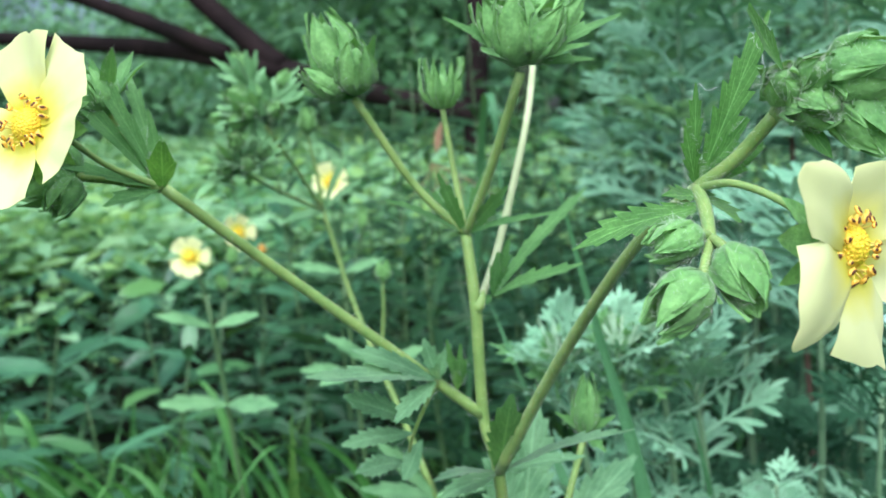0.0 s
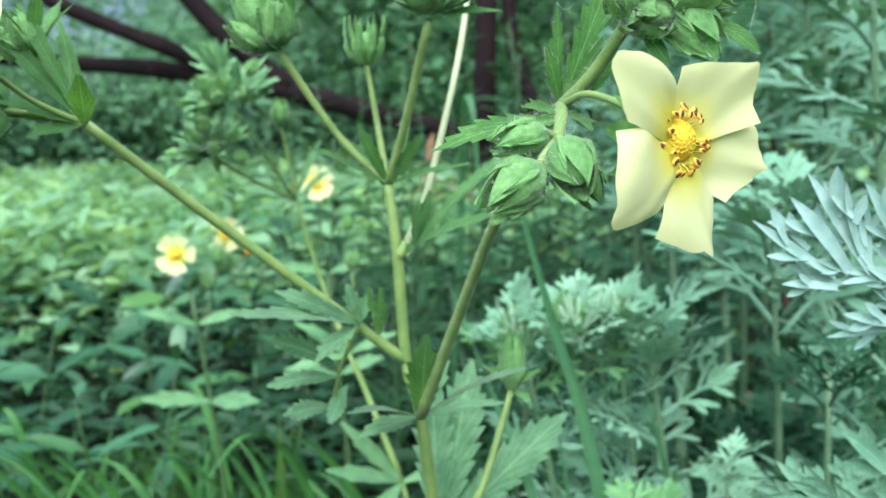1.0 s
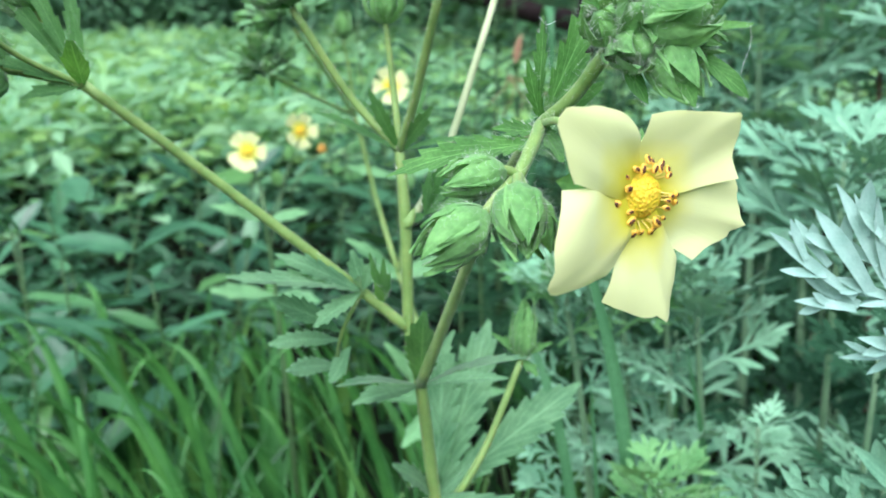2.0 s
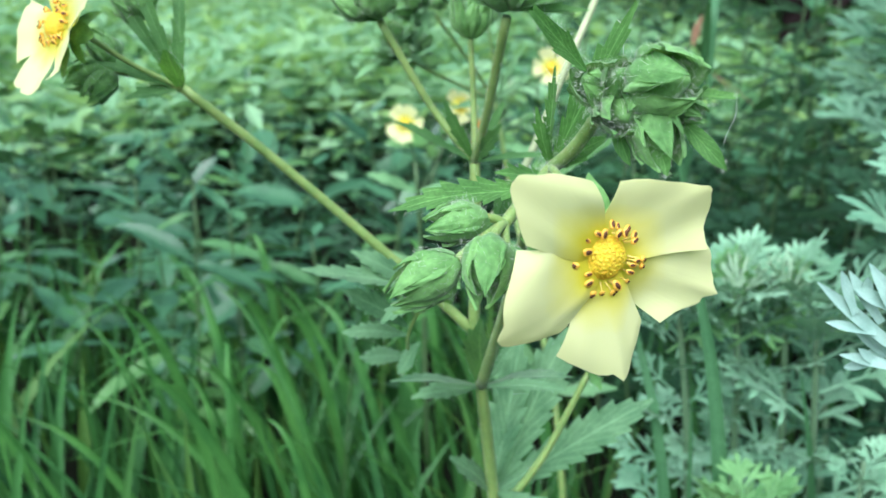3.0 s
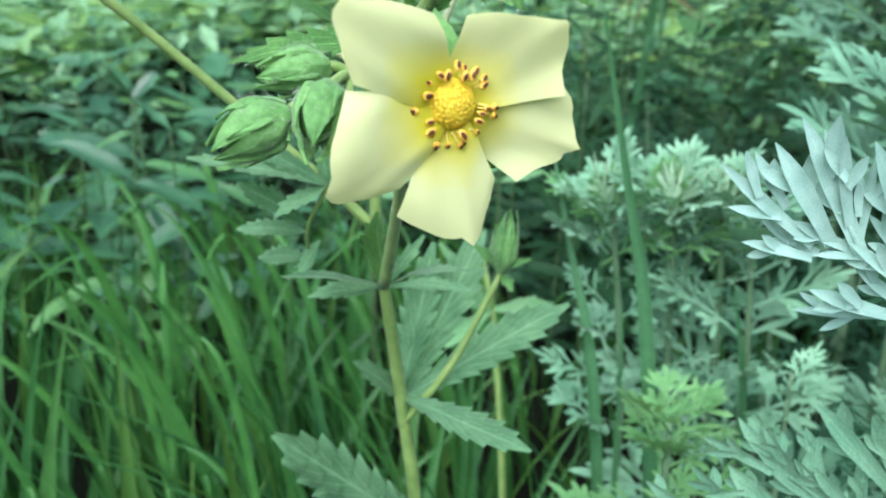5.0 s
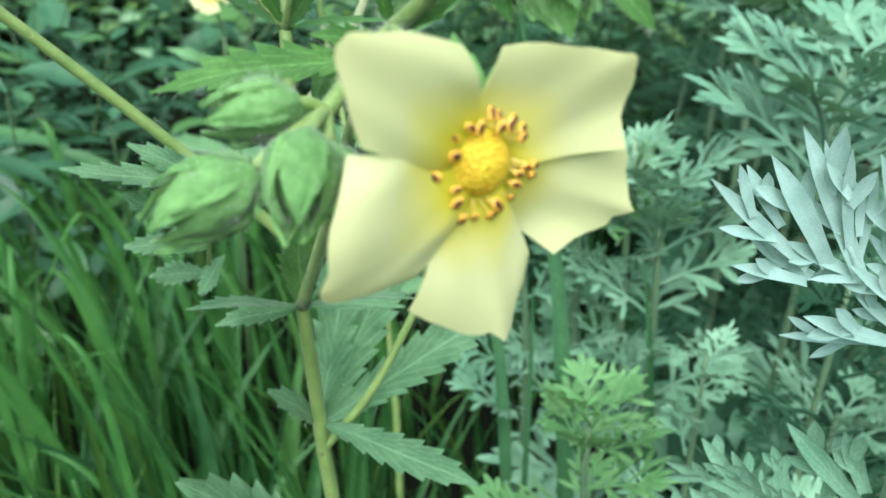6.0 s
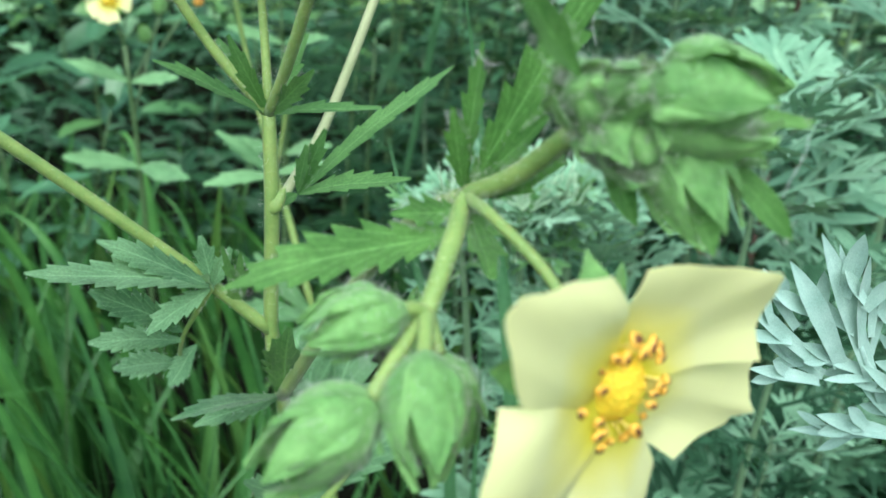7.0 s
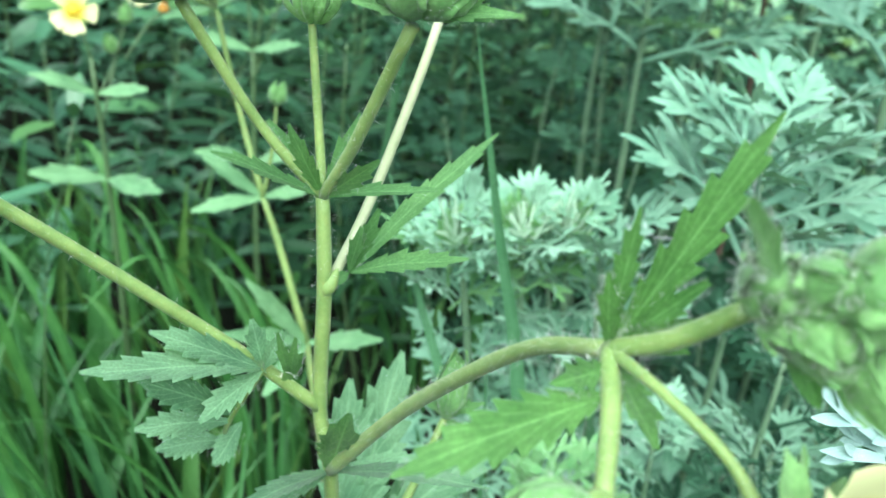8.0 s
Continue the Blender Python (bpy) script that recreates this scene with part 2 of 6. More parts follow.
# ---- geometry helpers ----
class Geo:
    """Vertices, faces and leaf coordinates gathered for one mesh."""

    def __init__(self):
        self.v, self.f, self.uv, self.mi = [], [], [], []

    def add(self, verts, faces, uvs=None, mi=0):
        o = len(self.v)
        self.v += [tuple(p) for p in verts]
        self.uv += uvs if uvs else [(0.5, 0.5)] * len(verts)
        self.f += [tuple(i + o for i in q) for q in faces]
        self.mi += [mi] * len(faces)

    def mesh(self, name, mats, origin=(0, 0, 0), smooth=True):
        me = bpy.data.meshes.new(name)
        ox, oy, oz = origin
        me.from_pydata([(x - ox, y - oy, z - oz) for x, y, z in self.v], [], self.f)
        layer = me.uv_layers.new(name="UVMap")
        loops = np.empty(len(me.loops), dtype=np.int32)
        me.loops.foreach_get("vertex_index", loops)
        layer.data.foreach_set("uv", np.array(self.uv, dtype=np.float32)[loops].ravel())
        for m in mats:
            me.materials.append(m)
        me.polygons.foreach_set("material_index", self.mi)
        if smooth:
            me.polygons.foreach_set("use_smooth", [True] * len(me.polygons))
        me.update()
        return me


def part(name, data, parent, label="", m=None):
    """A mesh as one object under a thing or a part."""
    ob = new(name, data)
    ob.parent = parent
    if m is not None:
        ob.matrix_basis = m
    return tagged(ob, label)


def thing(name, base, label, category, group="", kind=""):
    ob = new(name)
    ob.location = base
    ob.empty_display_size = 0.01
    return tagged(ob, label, category, group, kind)


def smooth_path(pts, n):
    """Catmull-Rom curve through the points, n steps to a span."""
    p = [Vector(q) for q in pts]
    p = [p[0] * 2 - p[1]] + p + [p[-1] * 2 - p[-2]]
    out = []
    for i in range(1, len(p) - 2):
        for k in range(n):
            t = k / n
            a, b, c, d = p[i - 1], p[i], p[i + 1], p[i + 2]
            out.append(0.5 * ((2 * b) + (c - a) * t + (2 * a - 5 * b + 4 * c - d) * t * t + (3 * b - a - 3 * c + d) * t ** 3))
    out.append(p[-2])
    return out


def tube(g, pts, radii, sides=8, steps=4, mi=0, knobs=0.0):
    """A stem along the points with the given radii."""
    path = smooth_path(pts, steps)
    n = len(path)
    rr = np.interp(np.linspace(0, len(radii) - 1, n), range(len(radii)), radii)
    up = Vector((0.31, 0.87, 0.2))
    verts, uvs, faces = [], [], []
    for i, p in enumerate(path):
        d = (path[min(i + 1, n - 1)] - path[max(i - 1, 0)]).normalized()
        a = d.cross(up)
        if a.length < 1e-3:
            a = d.cross(Vector((1, 0, 0)))
        a.normalize()
        b = d.cross(a)
        for k in range(sides):
            th = 2 * math.pi * k / sides
            r = rr[i] * (1 + knobs * noise.noise(p * 300 + Vector((k, 0, 0))))
            verts.append(p + a * (math.cos(th) * r) + b * (math.sin(th) * r))
            uvs.append((k / sides, i / n))
    for i in range(n - 1):
        for k in range(sides):
            k2 = (k + 1) % sides
            faces.append((i * sides + k, i * sides + k2, (i + 1) * sides + k2, (i + 1) * sides + k))
    faces.append(tuple(range(sides))[::-1])
    faces.append(tuple((n - 1) * sides + k for k in range(sides)))
    g.add(verts, faces, uvs, mi)


def basis(direction, face):
    """Length, width and face axes of a leaf."""
    y = Vector(direction).normalized()
    x = y.cross(Vector(face))
    if x.length < 1e-4:
        x = y.cross(Vector((0.3, 0.5, 0.8)))
    x.normalize()
    return x, y, x.cross(y)


def leaf(g, base, tip, width, face=(0, -0.5, 1), teeth=0, droop=0.1, fold=0.25, segs=8, shape=0.55, thick=0.0, twist=0.0, wave=0.05, mi=0, bite=None):
    """A leaf or leaflet from base to tip; shape is where it is widest, teeth the teeth on each side."""
    base, tip = Vector(base), Vector(tip)
    x, y, z = basis(tip - base, face)
    length = (tip - base).length
    rows = []
    if bite is None:
        bite = 0.66 if teeth < 7 else 0.72
    seed = base.x * 913 + base.z * 771 + tip.y * 517
    if teeth:
        stations = []
        for k in range(teeth):
            a, b = k / teeth, (k + 1) / teeth
            stations += [(a + (b - a) * 0.05, bite), (a + (b - a) * 0.85, 1.0)]
        stations += [(1.0, 0.0)]
    else:
        stations = [(k / segs, 1.0) for k in range(segs + 1)]
    for s, tooth in stations:
        if s < shape:
            w = math.sin(0.5 * math.pi * (0.06 + 0.94 * s / shape)) ** 0.9
        else:
            w = math.cos(0.5 * math.pi * ((s - shape) / (1 - shape)) ** 1.25)
        w = max(w, 0.03) * width * 0.5
        h = w * 0.42 if tooth else 0.0
        w *= tooth if tooth else 0.02
        lift = -droop * length * s * s + droop * length * s
        lift += wave * width * math.sin(7 * s + seed)
        ang = twist * s
        xx = x * math.cos(ang) + z * math.sin(ang)
        zz = z * math.cos(ang) - x * math.sin(ang)
        mid = base + y * (length * s) + z * lift
        fwd = y * (0.26 * length / teeth if tooth == 1.0 and teeth and s < 1 else 0)
        curl = zz * (0.10 * width * noise.noise(Vector((seed, 5 * s, 0))))
        pucker = zz * ((0.16 * w if tooth < 1.0 else -0.10 * w) if teeth and s < 0.97 else 0.0)
        row = [(mid - xx * w + zz * (w * fold) + fwd + curl, (0.0, s)), (mid - xx * h + zz * (h * fold * 1.2) + pucker + fwd * 0.35, (0.25, s)), (mid, (0.5, s)),
               (mid + xx * h + zz * (h * fold * 1.2) + pucker + fwd * 0.35, (0.75, s)), (mid + xx * w + zz * (w * fold) + fwd - curl, (1.0, s))]
        rows.append(row)
    verts = [p for r in rows for p, _ in r]
    uvs = [q for r in rows for _, q in r]
    n = len(rows)
    faces = [(i * 5 + k, i * 5 + k + 1, i * 5 + k + 6, i * 5 + k + 5) for i in range(n - 1) for k in range(4)]
    if thick:
        m = len(verts)
        verts += [p - z * thick for p in verts]
        uvs = uvs + uvs
        faces += [tuple(j + m for j in f[::-1]) for f in faces]
        ring = [i * 5 for i in range(n)] + [(n - 1) * 5 + k for k in (1, 2, 3)] + [i * 5 + 4 for i in range(n - 1, -1, -1)] + [3, 2, 1]
        faces += [(ring[(j + 1) % len(ring)], ring[j], ring[j] + m, ring[(j + 1) % len(ring)] + m) for j in range(len(ring))]
    g.add(verts, faces, uvs, mi)


def one_leaf(name, parent, origin, mat, *args, label="", **kw):
    g = Geo()
    leaf(g, *args, **kw)
    return part(name, g.mesh(name, [mat], origin), parent, label)


def one_stem(name, parent, origin, mat, pts, radii, label="", sides=10, steps=6):
    g = Geo()
    tube(g, pts, radii, sides, steps)
    return part(name, g.mesh(name, [mat], origin), parent, label)


def bud_radius(s):
    """Outline of a bud: full near its base, drawn to a point at its end."""
    if s < 0.34:
        return (math.sin(0.5 * math.pi * (0.10 + 0.90 * s / 0.34))) ** 0.7
    return max(0.02, math.cos(0.5 * math.pi * (s - 0.34) / 0.66) ** 0.85)


def blob(g, centre, axis, length, radius, ribs=5, rib_depth=0.12, rings=12, sides=20, mi=0):
    """A bud's body: a pointed ovoid along its axis with lengthwise grooves."""
    c = Vector(centre)
    x, y, z = basis(axis, (0.2, 0.3, 1))
    verts, uvs, faces = [], [], []
    for i in range(rings + 1):
        s = i / rings
        r = radius * bud_radius(s)
        for k in range(sides):
            th = 2 * math.pi * k / sides
            rr = r * (1 - rib_depth * (0.5 + 0.5 * math.cos(ribs * th)) * math.sin(math.pi * s))
            verts.append(c + y * (length * (s - 0.5)) + (x * math.cos(th) + z * math.sin(th)) * rr)
            uvs.append((k / sides * 3 % 1, s))
    for i in range(rings):
        for k in range(sides):
            k2 = (k + 1) % sides
            faces.append((i * sides + k, i * sides + k2, (i + 1) * sides + k2, (i + 1) * sides + k))
    faces.append(tuple(range(sides))[::-1])
    faces.append(tuple(rings * sides + k for k in range(sides)))
    g.add(verts, faces, uvs, mi)


def hug_leaf(g, centre, axis, around, length, radius, width, spread=0.0, tip_out=0.1, mi=0):
    """A keeled, puckered sepal that lies on a bud's side from its base to beyond its end; spread and tip_out let it stand off."""
    c = Vector(centre)
    x, y, z = basis(axis, (0.2, 0.3, 1))
    out = x * math.cos(around) + z * math.sin(around)
    side = y.cross(out)
    verts, uvs = [], []
    rows, cols = 14, (-1, -0.8, -0.5, -0.2, 0, 0.2, 0.5, 0.8, 1)
    lean = 0.25 * math.sin(around * 5 + length * 3000)
    for i in range(rows + 1):
        s = i / rows
        w = width * 0.5 * (math.sin(0.5 * math.pi * (0.35 + 0.65 * min(1, s / 0.35))) if s < 0.35 else math.cos(0.5 * math.pi * min(0.985, (s - 0.35) / 0.65)) ** 0.9)
        rad = radius * (max(0.16, bud_radius(min(s * 0.95, 1.0))) * 1.02 + spread * s + tip_out * max(0, s - 0.55) / 0.45)
        for k in cols:
            keel = radius * (0.17 * (1 - abs(k)) - 0.22 * k * k * w / (0.5 * width))
            rib = -radius * 0.055 * math.cos(9.4 * k) * math.sin(math.pi * min(1, s * 1.1))
            curl = radius * 0.26 * max(0.0, abs(k) - 0.5) * 2 * s
            rough = radius * 0.10 * noise.noise(Vector((k * 2.5, s * 6, around * 3 + length * 900)))
            verts.append(c + y * (length * (s * 1.12 - 0.5)) + out * (rad + keel + curl + rib + rough) + side * (w * k + radius * lean * s * s))
            uvs.append((k * 0.5 + 0.5, s))
    n = len(cols)
    faces = [(i * n + k, i * n + k + 1, (i + 1) * n + k + 1, (i + 1) * n + k) for i in range(rows) for k in range(n - 1)]
    g.add(verts, faces, uvs, mi)


def bud(parent, origin, base, tip, radius, sepals=5, open_=0.0, turn=0.0, label="", hairs=230, fat=0.33):
    """A hairy closed bud: a grooved body between broad pointed sepals, with narrow bracts standing off outside them."""
    base, tip = Vector(base), Vector(tip)
    axis, length, mid = tip - base, (tip - base).length, (base + tip) / 2
    radius = max(radius if fat == 0.33 else 0.0, length * fat)
    g = Geo()
    blob(g, mid, axis, length * 0.92, radius * 0.92, 5, 0.2)
    b = part("bud", g.mesh("bud", [M_SEPAL], origin), parent, label)
    for k in range(sepals):
        g = Geo()
        a = turn + 2 * math.pi * k / sepals
        hug_leaf(g, mid, axis, a, length * (0.96 + 0.05 * (k % 3)), radius * (0.92 + 0.05 * (k % 2)), radius * 1.32, open_ + 0.03 * (k % 2), 0.02 + 0.10 * (k % 3))
        part("sepal", g.mesh("sepal", [M_SEPAL], origin), b)
    for k in range(sepals):
        g = Geo()
        a = turn + 2 * math.pi * (k + 0.5) / sepals
        hug_leaf(g, mid - axis * 0.06, axis, a, length * (0.66 + 0.08 * (k % 2)), radius * 1.02, radius * 0.42, 0.16 + open_, 0.30 + 0.16 * (k % 3))
        part("bract", g.mesh("bract", [M_SEPAL], origin), b)
    g = Geo()
    x, y, z = basis(axis, (0.2, 0.3, 1))
    for k in range(hairs):
        th, s = random.uniform(0, 6.283), random.uniform(0.02, 0.95)
        out = x * math.cos(th) + z * math.sin(th)
        r = radius * 1.12 * bud_radius(s)
        hair(g, mid + y * (length * (s - 0.5)) + out * r, out + y * random.uniform(-0.2, 0.8), random.uniform(0.0005, 0.0016), 0.000013)
    part("hairs", g.mesh("hairs", [M_HAIR], origin, False), b, "fine pale hairs")
    return b


def hair(g, root, direction, length, width=0.000012):
    d = Vector(direction) + Vector((random.uniform(-0.5, 0.5), random.uniform(-0.5, 0.5), random.uniform(-0.5, 0.5)))
    d.normalize()
    a = d.orthogonal().normalized() * width
    b = d.cross(a)
    t = root + d * length
    g.add([root + a, root - a * 0.5 + b * 0.87, root - a * 0.5 - b * 0.87, t], [(0, 1, 3), (1, 2, 3), (2, 0, 3)])


def stem_hairs(parent, origin, pts, radius, count, length=0.0015):
    path = smooth_path(pts, 8)
    g = Geo()
    for _ in range(count):
        i = random.randrange(len(path) - 1)
        p = path[i].lerp(path[i + 1], random.random())
        d = (path[i + 1] - path[i]).normalized()
        a = d.orthogonal().normalized()
        th = random.uniform(0, 6.283)
        out = a * math.cos(th) + d.cross(a) * math.sin(th)
        hair(g, p + out * radius * 0.95, out, length * random.uniform(0.4, 1.0), 0.000009)
    part("hairs", g.mesh("hairs", [M_HAIR], origin, False), parent, "fine pale hairs")


# ---- the cinquefoil flower ----
def petal_mesh(left, end, right, sharp, notch, seed):
    """One broad petal on a narrow claw, in the flower's own mm: its left corner, its end and its right corner; sharp 1 gives a pointed end, 2 a round one."""
    g = Geo()
    ns, nw = 16, 16
    lc, ec, rc = Vector(left) / 1000, Vector(end) / 1000, Vector(right) / 1000
    ph = random.Random(seed).uniform(0, 6)
    foot = Vector((ec.x + 0.5 * (lc.x + rc.x), ec.y + 0.5 * (lc.y + rc.y), 0)).normalized() * 0.0014
    axis = Vector((ec.x - foot.x, ec.y - foot.y, 0)).normalized()
    across = Vector((axis.y, -axis.x, 0)).normalized()
    size = (ec - foot).length
    bend = np.linalg.solve(np.array([(c.x, c.y, c.x * c.x + c.y * c.y) for c in (lc, ec, rc)]), np.array([c.z for c in (lc, ec, rc)])).tolist()
    verts, uvs = [], []
    for i in range(ns + 1):
        s = i / ns
        for j in range(nw + 1):
            w = j / nw * 2 - 1
            q = math.copysign(abs(w) ** 1.4, w)
            h = (w + 1) / 2
            bow = lc * (1 - h) ** 2 + (ec * 2 - (lc + rc) / 2) * (2 * h * (1 - h)) + rc * h ** 2
            tip = ec.lerp(lc if w < 0 else rc, abs(w) ** 1.4).lerp(bow, 0.8 * (sharp - 1)) - foot
            tip *= 1 - notch * math.exp(-((w - 0.2) / 0.10) ** 2) + 0.022 * math.sin(5.5 * w + ph) + 0.008 * math.sin(14 * w + 2 * ph)
            reach = tip.x * axis.x + tip.y * axis.y
            p = foot + axis * (reach * s) + (Vector((tip.x, tip.y, 0)) - axis * reach) * s ** 0.60 + across * (0.0011 * w * (1 - s) ** 2)
            p.z = bend[0] * p.x + bend[1] * p.y + bend[2] * (p.x * p.x + p.y * p.y)
            dip = 0.03 * math.sin(math.pi * s) * (1 - q * q) - 0.045 * s ** 7 + 0.032 * math.sin(3.5 * q + ph + 3 * s) * s + 0.018 * math.sin(7 * s + ph) * q + 0.012 * math.sin(9 * q + 4 * ph) * s * s
            verts.append(p + Vector((0, 0, size * dip)))
            uvs.append((j / nw, s))
    n = nw + 1
    faces = [(i * n + j, i * n + j + 1, (i + 1) * n + j + 1, (i + 1) * n + j) for i in range(ns) for j in range(nw)]
    low = [v - Vector((0, 0, 0.0001)) for v in verts]
    g.add(verts, faces, uvs)
    g.add(low, [f[::-1] for f in faces], uvs)
    ring = [i * n for i in range(ns + 1)] + [ns * n + j for j in range(1, nw + 1)] + [i * n + nw for i in range(ns - 1, -1, -1)] + list(range(nw - 1, 0, -1))
    k = len(ring)
    rim = [(q, q + k, (q + 1) % k + k, (q + 1) % k) for q in range(k)]
    g.add([verts[q] for q in ring] + [low[q] for q in ring], rim, [uvs[q] for q in ring] * 2)
    return g.mesh("petal", [M_PETAL])


def round_petals(angles, length, width, lift, seed):
    """Corners of five alike petals at the given angles, clockwise from up."""
    r = random.Random(seed)
    out = []
    for ang in angles:
        a = radians(ang)
        d, x = Vector((math.sin(a), math.cos(a), 0)), Vector((math.cos(a), -math.sin(a), 0))
        ln, wd = length * r.uniform(0.94, 1.06), width * r.uniform(0.94, 1.06)
        up = Vector((0, 0, lift * r.uniform(0.6, 1.3)))
        out.append((d * (ln * 0.86) - x * (wd * 0.5) + up, d * ln + x * (r.uniform(-0.15, 0.15) * wd) + up, d * (ln * 0.86) + x * (wd * 0.5) + up, 1.5, 0.03))
    return out


def stamen_mesh():
    """Filament with a two-lobed anther that shows a dark slit."""
    g = Geo()
    tube(g, [(0, 0, 0), (0, 0.0001, 0.0007), (0, 0.0003, 0.0012)], [0.00011, 0.00008, 0.00007], 6, 3, 0)
    for rad, dz, mi in ((1.0, 0.0, 1), (0.55, 0.00020, 2)):
        verts, faces = [], []
        for i in range(7):
            for k in range(10):
                ph, th = math.pi * i / 6, 2 * math.pi * k / 10
                verts.append((0.00036 * rad * math.sin(ph) * math.cos(th), 0.0003 + 0.00058 * (rad ** 0.7) * math.cos(ph), 0.0014 + dz + 0.00024 * rad * math.sin(ph) * math.sin(th)))
        for i in range(6):
            for k in range(10):
                faces.append((i * 10 + k, i * 10 + (k + 1) % 10, (i + 1) * 10 + (k + 1) % 10, (i + 1) * 10 + k))
        g.add(verts, faces, None, mi)
    return g.mesh("stamen", [M_FILAMENT, M_ANTHER, M_SLIT])


def pistil_mesh(radius):
    """The domed heart of the flower, set all over with small rounded pistils in spirals."""
    g = Geo()
    rings, sides = 8, 24
    verts, faces = [], []
    for i in range(rings + 1):
        ph = 0.5 * math.pi * (1 - i / rings)
        for k in range(sides):
            th = 2 * math.pi * k / sides
            verts.append((radius * 0.92 * math.sin(ph) * math.cos(th), radius * 0.92 * math.sin(ph) * math.sin(th), radius * 0.80 * math.cos(ph)))
    for i in range(rings):
        for k in range(sides):
            k2 = (k + 1) % sides
            faces.append((i * sides + k, i * sides + k2, (i + 1) * sides + k2, (i + 1) * sides + k))
    g.add(verts, faces)
    count = 130
    for k in range(count):
        cz = 1 - (k + 0.5) / count
        sr, th = math.sqrt(1 - cz * cz), k * 2.39996
        d = Vector((sr * math.cos(th), sr * math.sin(th), cz * 0.87))
        a = d.orthogonal().normalized()
        b = d.cross(a).normalized()
        size = radius * (0.105 + 0.03 * math.sin(k * 1.9))
        ring = [d * (radius * (0.86 + h)) + (a * math.cos(q) + b * math.sin(q)) * (size * w) for h, w in ((0.02, 1.0), (0.065, 0.9), (0.09, 0.45)) for q in (0, 1.257, 2.513, 3.770, 5.027)]
        fs = [(r * 5 + q, r * 5 + (q + 1) % 5, (r + 1) * 5 + (q + 1) % 5, (r + 1) * 5 + q) for r in range(2) for q in range(5)] + [(10, 11, 12, 13, 14)]
        g.add(ring, fs)
    return g.mesh("pistil", [M_PISTIL])


STAMEN = stamen_mesh()


def flower(parent, origin, centre, right, up, petals, size=1.0, stamens=26, label="", seed=3, gap=1):
    """Five petals, green sepals behind and between them, a domed heart and a ring of stamens. petals: corners, sharpness and notch of each."""
    r, u = Vector(right).normalized(), Vector(up)
    n = r.cross(u).normalized()
    u = n.cross(r)
    rng = random.Random(seed)
    frame_m = Matrix((r, u, n)).transposed().to_4x4()
    frame_m.translation = Vector(centre) - Vector(origin)
    head = part("flower", pistil_mesh(0.0028 * size), parent, label, frame_m)
    for k, (left, end, right, sharp, notch) in enumerate(petals):
        part("petal", petal_mesh(Vector(left) * size, Vector(end) * size, Vector(right) * size, sharp, notch, seed * 10 + k), head)
    step = 72
    for k in range(5):
        g = Geo()
        a = radians(gap + step * k)
        d = Vector((math.sin(a), math.cos(a), 0))
        leaf(g, d * 0.001 - Vector((0, 0, 0.0012)), d * 0.0095 * size - Vector((0, 0, 0.0026)), 0.0042 * size, (0, 0, 1), 0, 0.02, 0.1, 8, 0.4)
        part("sepal", g.mesh("sepal", [M_SEPAL]), head, "green pointed sepal")
        g = Geo()
        a += radians(36)
        d = Vector((math.sin(a), math.cos(a), 0))
        leaf(g, d * 0.001 - Vector((0, 0, 0.0016)), d * 0.0085 * size - Vector((0, 0, 0.0040)), 0.0026 * size, (0, 0, 1), 0, 0.02, 0.1, 8, 0.4)
        part("bract", g.mesh("bract", [M_SEPAL]), head)
    for k in range(stamens):
        a = 2 * math.pi * k / stamens + rng.uniform(-0.22, 0.22)
        base_r, tilt = 0.0029 * size, rng.uniform(-10, 60)
        m = Matrix.Rotation(a, 4, "Z") @ pose(0, base_r, 0.0004, -tilt, 0, rng.uniform(-35, 35)) @ Matrix.Scale(size * rng.uniform(0.85, 1.25), 4)
        part("stamen", STAMEN, head, "", m)
    return head


# ---- the main cinquefoil ----
ROOT = Vector((0.013, 0.205, 0.0))
NA, NB, NC, ND = Vector((0.0055, 0.1863, 0.2955)), Vector((0.0030, 0.1874, 0.3075)), Vector((0.0027, 0.1861, 0.3310)), Vector((0.0016, 0.1868, 0.3460))
FORK = Vector((0.0325, 0.1250, 0.3584))
LEFT = Vector((-0.0490, 0.1559, 0.3611))
plant = thing("cinquefoil", ROOT, "tall hairy green cinquefoil with pale yellow flowers and bud clusters", "plant")


def stem(pts, radii, mat=M_STEM, hairs=0, label=""):
    s = one_stem("stem", plant, ROOT, mat, pts, radii, label)
    if hairs:
        stem_hairs(s, ROOT, pts, sum(radii) / len(radii), hairs)
    return s


def pleaf(base, tip, width, face=(0, -0.5, 1), teeth=7, **kw):
    kw.setdefault("fold", 0.3)
    kw.setdefault("thick", 0.0)
    mat = kw.pop("mat", M_LEAF)
    ob = one_leaf("leaf", plant, ROOT, mat, base, tip, width, face, teeth, **kw)
    if mat is not M_LOWLEAF or width > 0.004:
        g = Geo()
        b, t = Vector(base), Vector(tip)
        x, y, z = basis(t - b, face)
        for _ in range(120 if mat is M_YOUNG else 70):
            u, side = random.uniform(0.12, 1.0), random.choice((-1, 1))
            out = width * 0.46 * math.sin(math.pi * min(1.0, 0.12 + 0.86 * u)) * random.uniform(0.7, 1.0)
            hair(g, b.lerp(t, u) + x * (side * out), x * side + y * 0.4 + z * random.uniform(-0.3, 0.6), random.uniform(0.0004, 0.0010), 0.000010)
        part("hairs", g.mesh("hairs", [M_HAIR], ROOT, False), ob, "fine pale hairs")
    return ob


